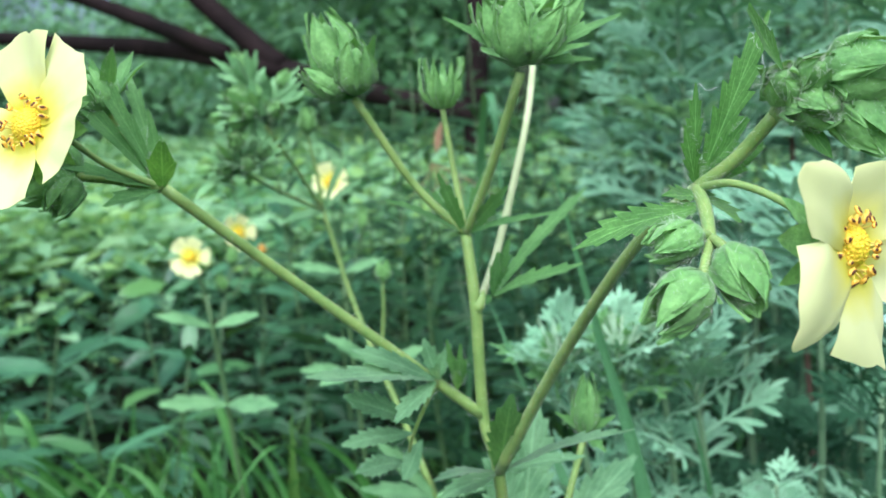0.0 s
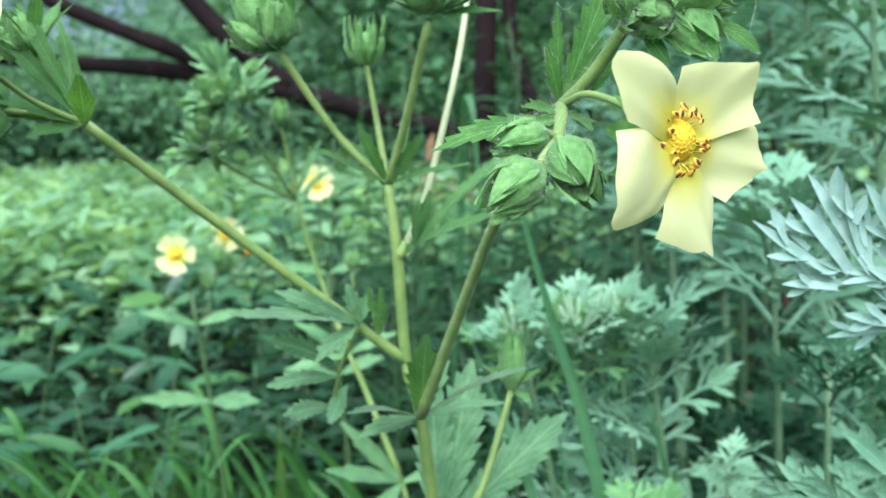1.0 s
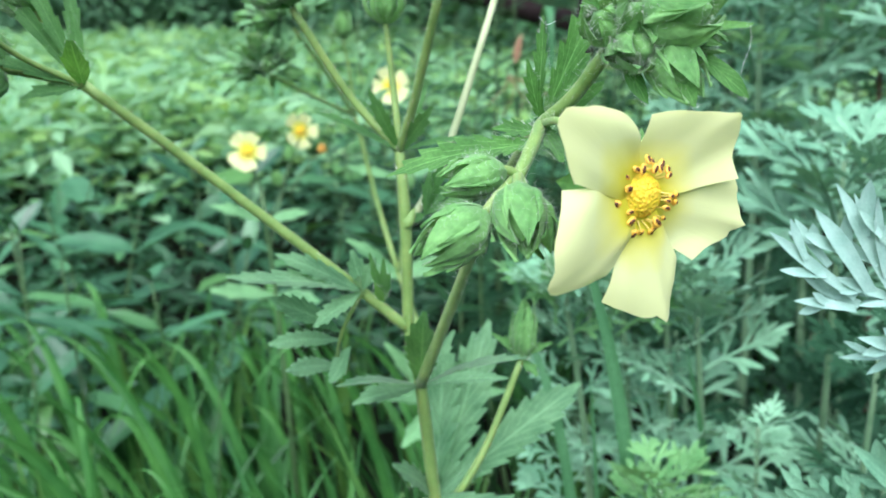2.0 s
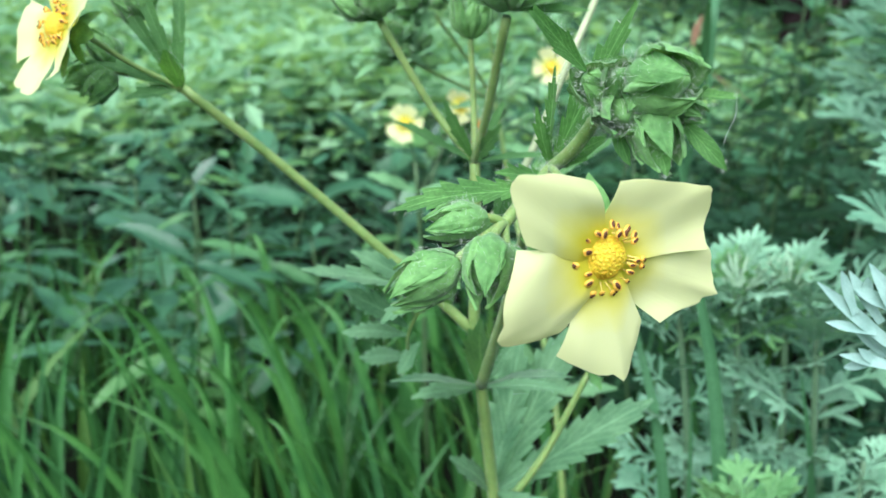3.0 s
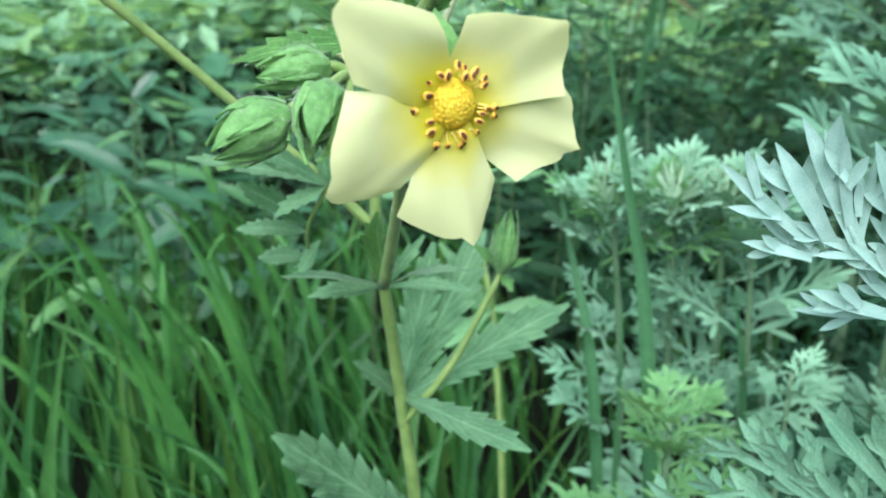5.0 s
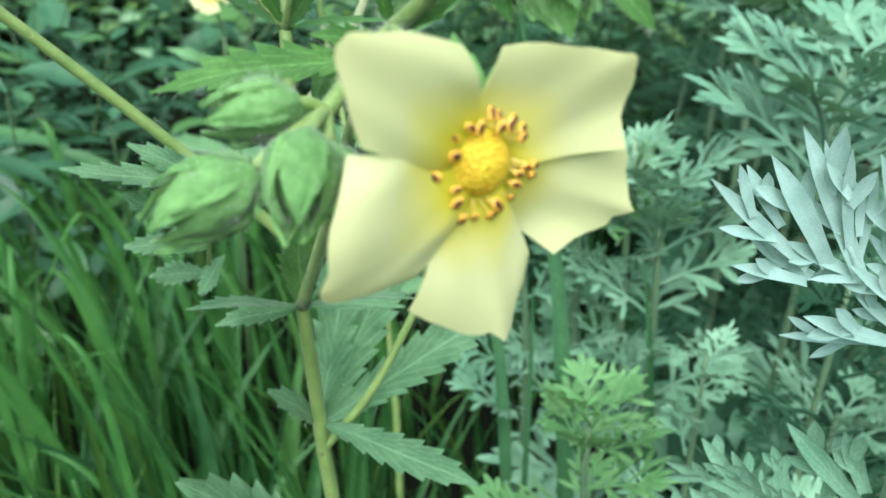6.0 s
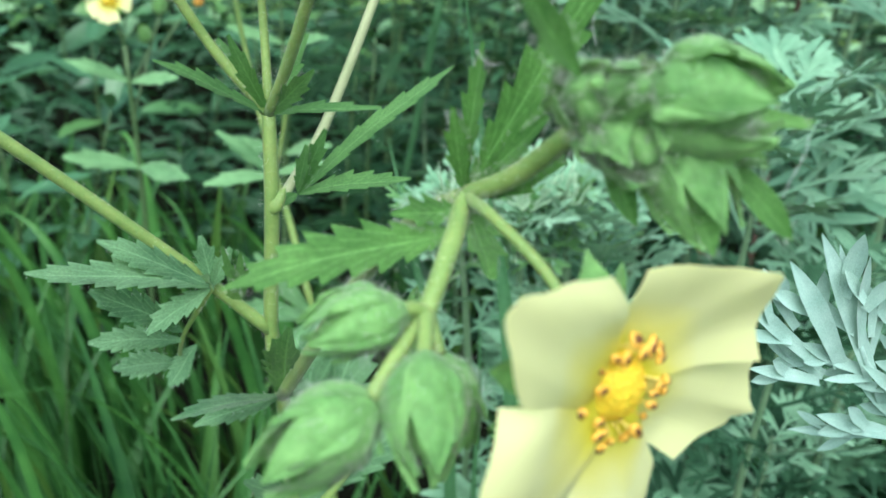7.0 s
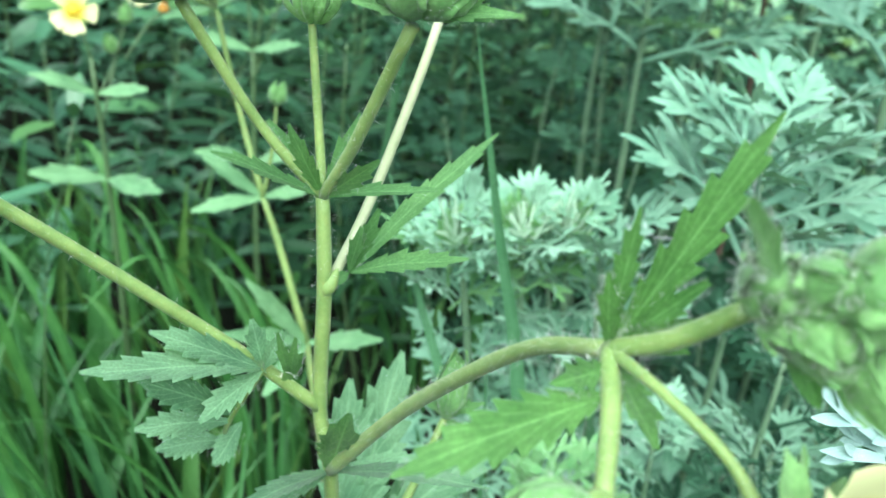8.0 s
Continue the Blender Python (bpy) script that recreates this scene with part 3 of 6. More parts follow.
SIDE = Vector((0.0073, 0.1949, 0.2630))
stem([ROOT, (0.0115, 0.2, 0.12), (0.0116, 0.1982, 0.2204), SIDE, NA, NB, NC, ND], [0.0022, 0.0020, 0.0017, 0.0015, 0.0013, 0.00125, 0.00125, 0.0011], hairs=700)
# left branch to its leafy fork
stem([NB, (-0.0108, 0.1828, 0.3206), (-0.0355, 0.1690, 0.3455), LEFT], [0.0012, 0.0011, 0.0010, 0.0010], hairs=450)
# right branch that arches to the flowering fork
stem([NA, (0.0156, 0.1664, 0.3215), (0.0226, 0.1490, 0.3396), (0.0281, 0.1368, 0.3512), FORK], [0.0013, 0.0011, 0.0010, 0.0009, 0.0009], hairs=800)
# upper branches
ULB, URB = Vector((-0.0183, 0.1811, 0.3745)), Vector((0.0129, 0.1668, 0.3768))
stem([ND, (-0.0084, 0.1862, 0.3572), ULB], [0.0009, 0.0008, 0.0008], hairs=260)
stem([ND, (0.0003, 0.1890, 0.3560), (-0.0016, 0.1900, 0.3720)], [0.0008, 0.0007, 0.0006], hairs=200)
stem([ND, (0.0063, 0.1785, 0.3575), URB], [0.0009, 0.0009, 0.0009], hairs=260)
# pale stem beside the upper node
stem([NC + Vector((0.0008, 0.002, 0.0)), (0.0087, 0.1990, 0.3420), (0.0160, 0.2050, 0.3660), (0.0194, 0.2155, 0.3808), (0.0215, 0.221, 0.3930)], [0.0009, 0.0009, 0.0008, 0.0008, 0.0007], M_PALE, label="pale straw-green stem")
# side stem with a lone bud
SB = Vector((0.0262, 0.2060, 0.2950))
stem([SIDE - Vector((0, 0, 0.006)), (0.0175, 0.199, 0.2730), SB], [0.0010, 0.0009, 0.0008], hairs=120)
bud(plant, ROOT, SB, (0.0270, 0.2063, 0.3080), 0.0026, fat=0.21)
for tip in ((0.0195, 0.203, 0.302), (0.0330, 0.204, 0.300), (0.0300, 0.201, 0.293)):
    pleaf(SB, tip, 0.0032, teeth=3)

# flowering fork: stalks
CLUSTER = Vector((0.0402, 0.1165, 0.3676))
stem([FORK, FORK.lerp(CLUSTER, 0.5) + Vector((0, 0, -0.0009)), CLUSTER], [0.0009, 0.0009, 0.0009], hairs=160)
LOW = Vector((0.0303, 0.1105, 0.3535))
stem([FORK, FORK.lerp(LOW, 0.5) + Vector((0.0003, 0, 0.0005)), LOW], [0.0009, 0.0009, 0.0008], hairs=160)
FL = Vector((0.0440, 0.1045, 0.3528))
NORMAL = Vector((0.61, -0.78, 0.12)).normalized()
stem([FORK, (0.0352, 0.1165, 0.3595), (0.0398, 0.1110, 0.3570), FL - NORMAL * 0.0022], [0.0006, 0.0005, 0.0005, 0.0008], hairs=120)
# open flower
petals = [((-10.6, 3.2, 3.0), (-11.0, 11.0, 4.2), (-1.3, 8.8, 2.2), 1.75, 0.0), ((2.0, 8.5, 2.4), (10.5, 7.4, 6.4), (10.8, 0.0, 5.0), 1.5, 0.02), ((11.6, 0.6, 3.0), (12.8, -5.8, 3.4), (6.6, -8.9, 0.8), 1.6, 0.05), ((4.2, -8.4, 1.2), (0.9, -14.8, 2.0), (-6.5, -10.6, 1.0), 1.45, 0.03), ((-6.4, -8.0, 1.0), (-13.8, -7.6, 1.0), (-10.6, 2.4, 1.8), 1.8, 0.03)]
flower(plant, ROOT, FL, (0.78, 0.62, 0.09), (-0.13, 0.05, 0.99), petals, 1.0, 30, "open pale lemon-yellow flower", 3)
# hanging buds under the fork
for a, b, r in (((0.0272, 0.1022, 0.3508), (0.0210, 0.0983, 0.3466), 0.0028), ((0.0306, 0.1048, 0.3532), (0.0317, 0.0985, 0.3482), 0.0028), ((0.0286, 0.1088, 0.3546), (0.0224, 0.1056, 0.3536), 0.0019), ((0.0316, 0.1075, 0.3518), (0.0342, 0.1055, 0.3462), 0.0018)):
    stem([LOW, Vector(a) * 0.5 + LOW * 0.5 + Vector((0, 0, 0.0003)), a], [0.0008, 0.0006, 0.0006])
    bud(plant, ROOT, a, b, r, turn=r * 900)
# nodding bud cluster above
for a, b, f, o in (((0.0446, 0.1130, 0.3718), (0.0516, 0.1082, 0.3730), 0.43, 0.05), ((0.0410, 0.1152, 0.3702), (0.0388, 0.1106, 0.3724), 0.42, 0.05), ((0.0428, 0.1140, 0.3708), (0.0436, 0.1090, 0.3734), 0.38, 0.08),
                   ((0.0436, 0.1140, 0.3694), (0.0446, 0.1082, 0.3680), 0.45, 0.08), ((0.0460, 0.1128, 0.3692), (0.0500, 0.1085, 0.3640), 0.34, 0.12), ((0.0418, 0.1152, 0.3688), (0.0424, 0.1105, 0.3680), 0.42, 0.1), ((0.0478, 0.1132, 0.3702), (0.0528, 0.1110, 0.3690), 0.26, 0.1)):
    stem([CLUSTER, Vector(a) * 0.5 + CLUSTER * 0.5, a], [0.0009, 0.0008, 0.0008])
    bud(plant, ROOT, a, b, 0, open_=o, turn=f * 9, fat=f, hairs=420)
pleaf((0.0392, 0.1112, 0.3728), (0.0336, 0.1060, 0.3797), 0.0032, (0.5, -1, 0.2), 2, mat=M_YOUNG, bite=0.75)
pleaf((0.0488, 0.1145, 0.3700), (0.0562, 0.1125, 0.3710), 0.0032, (0, -0.6, 1), 2, mat=M_YOUNG)
pleaf((0.0500, 0.1120, 0.3685), (0.0562, 0.1100, 0.3630), 0.0022, (0.3, -1, 0.1), 0, mat=M_YOUNG)
pleaf((0.0475, 0.1110, 0.3680), (0.0500, 0.1072, 0.3622), 0.0024, (-0.2, -1, 0.1), 0, mat=M_YOUNG)
pleaf((0.0420, 0.1145, 0.3680), (0.0452, 0.1115, 0.3622), 0.0020, (-0.3, -1, 0.1), 0, mat=M_YOUNG)
pleaf((0.0442, 0.1120, 0.3722), (0.0462, 0.1085, 0.3752), 0.0024, (-0.3, -1, 0.5), 2, mat=M_YOUNG)
# leaves at the flowering fork
pleaf(FORK.lerp(LOW, 0.34), (0.0143, 0.1117, 0.3533), 0.0056, (0.1, -0.6, 0.85), 8, shape=0.42, fold=0.25, bite=0.60, mat=M_YOUNG)
pleaf(FORK.lerp(LOW, 0.15), (0.0266, 0.1185, 0.3582), 0.0036, (0.2, -0.6, 0.7), 4, shape=0.5, bite=0.5, mat=M_YOUNG)
pleaf(FORK, (0.0423, 0.1246, 0.3808), 0.0046, (-0.15, -1, 0.1), 7, shape=0.5, fold=0.2, bite=0.58, mat=M_YOUNG)
pleaf(FORK, (0.0325, 0.1238, 0.3722), 0.0026, (-0.7, -1, 0.1), 6, bite=0.55, mat=M_YOUNG)
pleaf(FORK, (0.0306, 0.1225, 0.3668), 0.0023, (-0.3, -1, 0.1), 4, bite=0.55, mat=M_YOUNG)
pleaf(FORK + Vector((0.0012, 0, 0.0012)), (0.0385, 0.1215, 0.3672), 0.0026, (0, -0.7, 0.7), 3, bite=0.6, mat=M_YOUNG)
pleaf(FORK, (0.0402, 0.1212, 0.3638), 0.0036, (0, -1, 0.35), 3, bite=0.75, mat=M_YOUNG)
pleaf(FORK, (0.0352, 0.1160, 0.3545), 0.0042, (0.5, -1, 0.3), 4, bite=0.6, mat=M_YOUNG)

# upper left bud cluster
for a, b, r in (((-0.0195, 0.1807, 0.3763), (-0.0228, 0.1784, 0.3893), 0.0042), ((-0.0180, 0.1792, 0.3758), (-0.0165, 0.1747, 0.3838), 0.0036), ((-0.0200, 0.1797, 0.3753), (-0.0262, 0.1777, 0.3803), 0.0030)):
    bud(plant, ROOT, a, b, r, turn=r * 700)
pleaf(ULB, (-0.0130, 0.1732, 0.3851), 0.0036, (0.4, -1, 0), 3)
pleaf(ULB, (-0.0275, 0.1787, 0.3758), 0.0028, (0, -1, 0.5), 3)
# open calyx on the middle stalk
SH = Vector((-0.0016, 0.1900, 0.3720))
g = Geo()
blob(g, SH + Vector((0.0002, 0, 0.0035)), (0.02, -0.05, 1), 0.0058, 0.0024, 6, 0.15)
calyx = part("seed_head", g.mesh("seed_head", [M_SEPAL], ROOT), plant, "withered green seed head with open calyx")
for k in range(10):
    g = Geo()
    hug_leaf(g, SH + Vector((0.0002, 0, 0.0040)), (0.02, -0.05, 1), 0.628 * k, 0.0090, 0.0030 + 0.0006 * (k % 2), 0.0019, 0.34, 0.45 + 0.2 * (k % 3))
    part("sepal", g.mesh("sepal", [M_SEPAL], ROOT), calyx)
stem_hairs(calyx, ROOT, [SH, SH + Vector((0, 0, 0.008))], 0.0036, 160)
# upper right bud cluster
for a, b, r in (((0.0127, 0.1663, 0.3783), (0.0117, 0.1618, 0.3893), 0.0042), ((0.0144, 0.1658, 0.3788), (0.0189, 0.1618, 0.3868), 0.0034), ((0.0119, 0.1668, 0.3793), (0.0069, 0.1648, 0.3883), 0.0034), ((0.0149, 0.1678, 0.3803), (0.0224, 0.1688, 0.3893), 0.0036), ((0.0134, 0.1693, 0.3813), (0.0139, 0.1718, 0.3933), 0.0040)):
    bud(plant, ROOT, a, b, r, turn=r * 800)
for tip, w in (((0.0002, 0.1608, 0.3861), 0.0034), ((0.0300, 0.1638, 0.3852), 0.0036), ((0.0239, 0.1598, 0.3803), 0.0034), ((0.0059, 0.1588, 0.3803), 0.0040), ((0.0264, 0.1718, 0.3783), 0.0030)):
    pleaf(URB + Vector((0, 0, 0.0012)), tip, w, (0, -0.7, 0.7), 3)

# whorl at the upper node
for tip, w, fc, th in (((-0.0134, 0.1780, 0.3545), 0.0036, (0, -0.6, 1), 6), ((-0.0031, 0.1800, 0.3590), 0.0032, (0, -1, 0.2), 5), ((0.0100, 0.1770, 0.3561), 0.0036, (0.3, -1, 0.3), 5),
                       ((0.0188, 0.1850, 0.3494), 0.0035, (0, -0.4, 1), 4), ((-0.0075, 0.1905, 0.3560), 0.0040, (0, -0.8, 0.5), 4), ((0.0065, 0.1895, 0.3585), 0.0036, (0, -1, 0.2), 3)):
    pleaf(ND, tip, w, fc, th)
# long leaf and small ones at the next node
NCL = NC + Vector((0.0036, 0.0030, 0.0016))
pleaf(NC, NCL, 0.0020, (0, -1, 0.5), 0)
pleaf(NCL, (0.0292, 0.2080, 0.3522), 0.0046, (-0.3, -0.5, 0.9), 7, shape=0.5, fold=0.15)
pleaf(NCL, (0.0246, 0.1840, 0.3390), 0.0048, (0, -0.5, 1), 6, shape=0.5)
pleaf(NCL, (0.0102, 0.1890, 0.3440), 0.0034, (0.3, -1, 0.2), 4)
pleaf(NCL, (0.0080, 0.1860, 0.3420), 0.0028, (-0.3, -1, 0.2), 3)
# leaf of the left branch
LB = Vector((-0.0060, 0.1828, 0.3172))
pleaf(LB, (-0.0297, 0.1681, 0.3233), 0.0066, (0, -0.45, 1), 9, shape=0.55, fold=0.2, mat=M_LOWLEAF)
pleaf(LB, (-0.0220, 0.1760, 0.3262), 0.0050, (-0.1, -0.8, 0.8), 7, shape=0.6, fold=0.15, mat=M_LOWLEAF)
pleaf(LB, (-0.0145, 0.1755, 0.3112), 0.0050, (-0.2, -0.8, 0.7), 6, shape=0.6, mat=M_LOWLEAF)
pleaf(LB, (-0.0083, 0.1835, 0.3256), 0.0040, (0.4, -1, 0.2), 4, mat=M_LOWLEAF)
pleaf(LB, (-0.0030, 0.1825, 0.3245), 0.0034, (0, -1, 0.2), 3, mat=M_LOWLEAF)
pleaf(LB, (-0.0055, 0.1780, 0.3215), 0.0034, (-0.3, -1, 0.2), 3, mat=M_LOWLEAF)
pleaf((-0.0110, 0.1830, 0.3080), (-0.0245, 0.1780, 0.3164), 0.0065, (0, -0.6, 0.9), 8, shape=0.6, fold=0.15, mat=M_LOWLEAF)
pleaf((-0.0112, 0.1840, 0.3059), (-0.0260, 0.1800, 0.3056), 0.0055, (0, -0.6, 0.9), 8, shape=0.6, fold=0.15, mat=M_LOWLEAF)
pleaf((-0.0139, 0.1900, 0.2975), (-0.0245, 0.1860, 0.2973), 0.0060, (0, -0.6, 0.9), 8, shape=0.6, fold=0.15, mat=M_LOWLEAF)
pleaf((-0.0101, 0.1880, 0.3029), (-0.0145, 0.1860, 0.2949), 0.0050, (0, -0.6, 0.9), 8, shape=0.6, fold=0.15, mat=M_LOWLEAF)
stem([LB, (-0.0111, 0.1835, 0.3070), (-0.0139, 0.1900, 0.2975)], [0.0005, 0.0004, 0.0004])
for tip, w in (((-0.0008, 0.1800, 0.3250), 0.0022), ((-0.0035, 0.1790, 0.3262), 0.0020), ((0.0002, 0.1815, 0.3215), 0.0018), ((-0.0020, 0.1770, 0.3205), 0.0022)):
    pleaf(LB + Vector((0.004, 0.002, -0.003)), tip, w, (0.1, -1, 0.3), 3)
# swollen pale joint where the straw-green stem leaves the main one
g = Geo()
blob(g, NC + Vector((0.0010, -0.0002, 0.0012)), (0.45, 0.25, 1), 0.0050, 0.0013, 3, 0.1)
part("joint", g.mesh("joint", [M_STEM], ROOT), plant, "swollen pale stem joint")
# whorl at the lower node
for tip, w, fc, th in (((0.0086, 0.1740, 0.3160), 0.0080, (0.05, -1, 0.6), 7), ((0.0300, 0.1650, 0.3108), 0.0046, (0, -0.35, 1), 9), ((-0.0070, 0.1640, 0.3035), 0.0042, (0, -0.35, 1), 8),
                       ((-0.0068, 0.1750, 0.2950), 0.0050, (0, -0.7, 0.9), 7), ((0.0241, 0.1900, 0.2965), 0.0042, (0, -0.4, 1), 7), ((0.0120, 0.1920, 0.3060), 0.0036, (0.3, -1, 0.3), 4)):
    pleaf(NA, tip, w, fc, th, mat=M_LOWLEAF if w < 0.007 else M_LEAF)
# larger compound leaves lower down
LC = Vector((0.0073, 0.1955, 0.2640))
for tip, w, fc, th in (((0.0170, 0.2230, 0.2985), 0.0125, (0.1, -1, 0.45), 10), ((0.0070, 0.2150, 0.2960), 0.0105, (-0.2, -1, 0.45), 9), ((0.0400, 0.2190, 0.2845), 0.0110, (0.2, -0.8, 0.8), 10),
                       ((0.0418, 0.1780, 0.2680), 0.0085, (0, -0.5, 1), 8), ((-0.0005, 0.1850, 0.2768), 0.0062, (0, -0.6, 0.8), 6), ((0.0300, 0.2260, 0.2720), 0.0095, (0, -0.8, 0.8), 8)):
    pleaf(LC, tip, w, fc, th, shape=0.6, fold=0.18, mat=M_LOWLEAF)
LD = Vector((0.0100, 0.1968, 0.2350))
pleaf((0.0158, 0.1900, 0.2327), (-0.0138, 0.1720, 0.2624), 0.0140, (0.3, -0.7, 0.75), 9, shape=0.6, fold=0.12, mat=M_LOWLEAF)
for tip, w in (((-0.0130, 0.1750, 0.2540), 0.0110), ((0.0060, 0.1560, 0.2450), 0.0120), ((-0.0120, 0.1900, 0.2400), 0.0100), ((0.0350, 0.1800, 0.2350), 0.0120)):
    pleaf(LD, tip, w, (-0.1, -0.6, 0.9), 10, shape=0.65, fold=0.15, mat=M_LOWLEAF)
LE = Vector((0.0110, 0.2020, 0.1500))
for k in range(7):
    a = k * 0.9 + 0.3
    pleaf(LE, LE + Vector((0.045 * math.cos(a), 0.045 * math.sin(a), 0.030)), 0.0140, (0, -0.2, 1), 10, shape=0.65, mat=M_LOWLEAF)

# left fork: leaves, buds and its own flower
LT = LEFT
stem([LT, (-0.0535, 0.1575, 0.3670), (-0.0575, 0.1580, 0.3742)], [0.0009, 0.0008, 0.0008], hairs=100)
stem([LT, (-0.0560, 0.1540, 0.3630), (-0.0620, 0.1525, 0.3640)], [0.0010, 0.0009, 0.0008], hairs=100)
for a, b, r in (((-0.0620, 0.1525, 0.3640), (-0.0700, 0.1495, 0.3620), 0.0032), ((-0.0615, 0.1530, 0.3650), (-0.0665, 0.1520, 0.3705), 0.0028), ((-0.0575, 0.1580, 0.3742), (-0.0600, 0.1560, 0.3810), 0.0030), ((-0.0580, 0.1580, 0.3742), (-0.0640, 0.1570, 0.3785), 0.0028), ((-0.0620, 0.1520, 0.3635), (-0.0640, 0.1470, 0.3590), 0.0026)):
    bud(plant, ROOT, a, b, r, turn=r * 600)
for tip, w, fc, n in (((-0.0570, 0.1680, 0.3815), 0.0034, (0.3, -1, 0.1), 5), ((-0.0585, 0.1555, 0.3825), 0.0034, (0.3, -1, 0.2), 4), ((-0.0620, 0.1480, 0.3655), 0.0042, (0, -0.6, 0.8), 5), ((-0.0560, 0.1480, 0.3590), 0.0045, (0, -0.7, 0.8), 4), ((-0.0680, 0.1560, 0.3850), 0.0034, (0.2, -1, 0.2), 4), ((-0.0500, 0.1560, 0.3735), 0.0026, (0.6, -1, 0), 3)):
    pleaf(LT, tip, w, fc, n)
pleaf(LT, (-0.0455, 0.1470, 0.3690), 0.0050, (0.3, -1, 0.3), 3, bite=0.85, mat=M_YOUNG)
for k in range(6):
    a = k * 1.05
    pleaf((-0.0578, 0.1580, 0.3740), (-0.0578 + 0.008 * math.cos(a), 0.1580 + 0.006 * math.sin(a), 0.3825 + 0.002 * (k % 2)), 0.0030, (-math.cos(a), -math.sin(a) - 0.4, 0.3), 0)
LFL = Vector((-0.0625, 0.1390, 0.3726))
stem([LT, (-0.0555, 0.1500, 0.3655), (-0.0590, 0.1430, 0.3705), LFL + Vector((0.0009, 0.0024, -0.0007))], [0.0006, 0.0005, 0.0005, 0.0007])
lp = round_petals((-8, 50, 112, 188, 262), 13.5, 13.2, 3.2, 5)
flower(plant, ROOT, LFL, (0.90, -0.42, 0.05), (0.08, 0.35, 0.93), lp, 1.0, 24, "open pale lemon-yellow flower", 5, 24)
# fine silk caught on the leaves
for pts in ([(0.0320, 0.1205, 0.3722), (0.0330, 0.1203, 0.3712), (0.0342, 0.1195, 0.3716)], [(0.0412, 0.1240, 0.3762), (0.0412, 0.1238, 0.3745), (0.0417, 0.1236, 0.3730)], [(0.0562, 0.1125, 0.3710), (0.0563, 0.1123, 0.3690), (0.0556, 0.1120, 0.3668), (0.0554, 0.1120, 0.3655)]):
    one_stem("silk_thread", plant, ROOT, M_SILK, pts, [0.000018, 0.000018, 0.000018], "fine white silk thread", 5, 6)


# ---- scattered foliage as single meshes ----
rng = np.random.default_rng(7)


def unit(a):
    return a / np.maximum(np.linalg.norm(a, axis=-1, keepdims=True), 1e-9)


def array_mesh(name, verts, faces, uvs, mat, smooth=False):
    me = bpy.data.meshes.new(name)
    k = faces.shape[1]
    me.vertices.add(len(verts))
    me.vertices.foreach_set("co", verts.astype(np.float32).ravel())
    me.loops.add(faces.size)
    me.loops.foreach_set("vertex_index", faces.astype(np.int32).ravel())
    me.polygons.add(len(faces))
    me.polygons.foreach_set("loop_start", np.arange(0, faces.size, k, dtype=np.int32))
    me.update(calc_edges=True)
    me.validate()
    layer = me.uv_layers.new(name="UVMap")
    layer.data.foreach_set("uv", uvs[faces.ravel()].astype(np.float32).ravel())
    me.polygons.foreach_set("use_smooth", np.full(len(faces), smooth))
    me.materials.append(mat)
    return me


def leaf_cloud(name, at, along, face, length, width, mat, fold=0.25, droop=0.15):
    """Many small folded leaves in one mesh."""
    n = len(at)
    y = unit(along)
    x = unit(np.cross(y, face))
    z = np.cross(x, y)
    L, W = length[:, None], width[:, None]
    rows = [at, at + y * L * 0.3 + z * L * droop * 0.5, at + y * L * 0.65 + z * L * droop * 0.4, at + y * L - z * L * droop * 0.3]
    halves = (0.12, 1.0, 0.8, 0.03)
    v = []
    for r, h in zip(rows, halves):
        v += [r - x * W * 0.5 * h + z * W * fold * h, r, r + x * W * 0.5 * h + z * W * fold * h]
    verts = np.stack(v, 1).reshape(-1, 3)
    uv = np.array([(u, s) for s in (0, 0.3, 0.65, 1.0) for u in (0, 0.5, 1)])
    f = np.array([(r * 3 + k, r * 3 + k + 1, r * 3 + k + 4, r * 3 + k + 3) for r in range(3) for k in range(2)])
    faces = (np.arange(n)[:, None, None] * 12 + f[None]).reshape(-1, 4)
    return array_mesh(name, verts, faces, np.tile(uv, (n, 1)), mat)


def far_leaves(name, at, along, face, length, width, mat, fold=0.3):
    """Many four-cornered folded leaves in one mesh, for foliage further off."""
    n = len(at)
    y = unit(along)
    x = unit(np.cross(y, face))
    z = np.cross(x, y)
    L, W = length[:, None], width[:, None]
    mid = at + y * L * 0.45
    verts = np.stack([at, mid + x * W * 0.5 + z * W * fold, at + y * L, mid - x * W * 0.5 + z * W * fold], 1).reshape(-1, 3)
    uv = np.array([(0.5, 0), (1, 0.45), (0.5, 1), (0, 0.45)])
    faces = (np.arange(n)[:, None, None] * 4 + np.array([(0, 1, 2), (0, 2, 3)])[None]).reshape(-1, 3)
    return array_mesh(name, verts, faces, np.tile(uv, (n, 1)), mat)


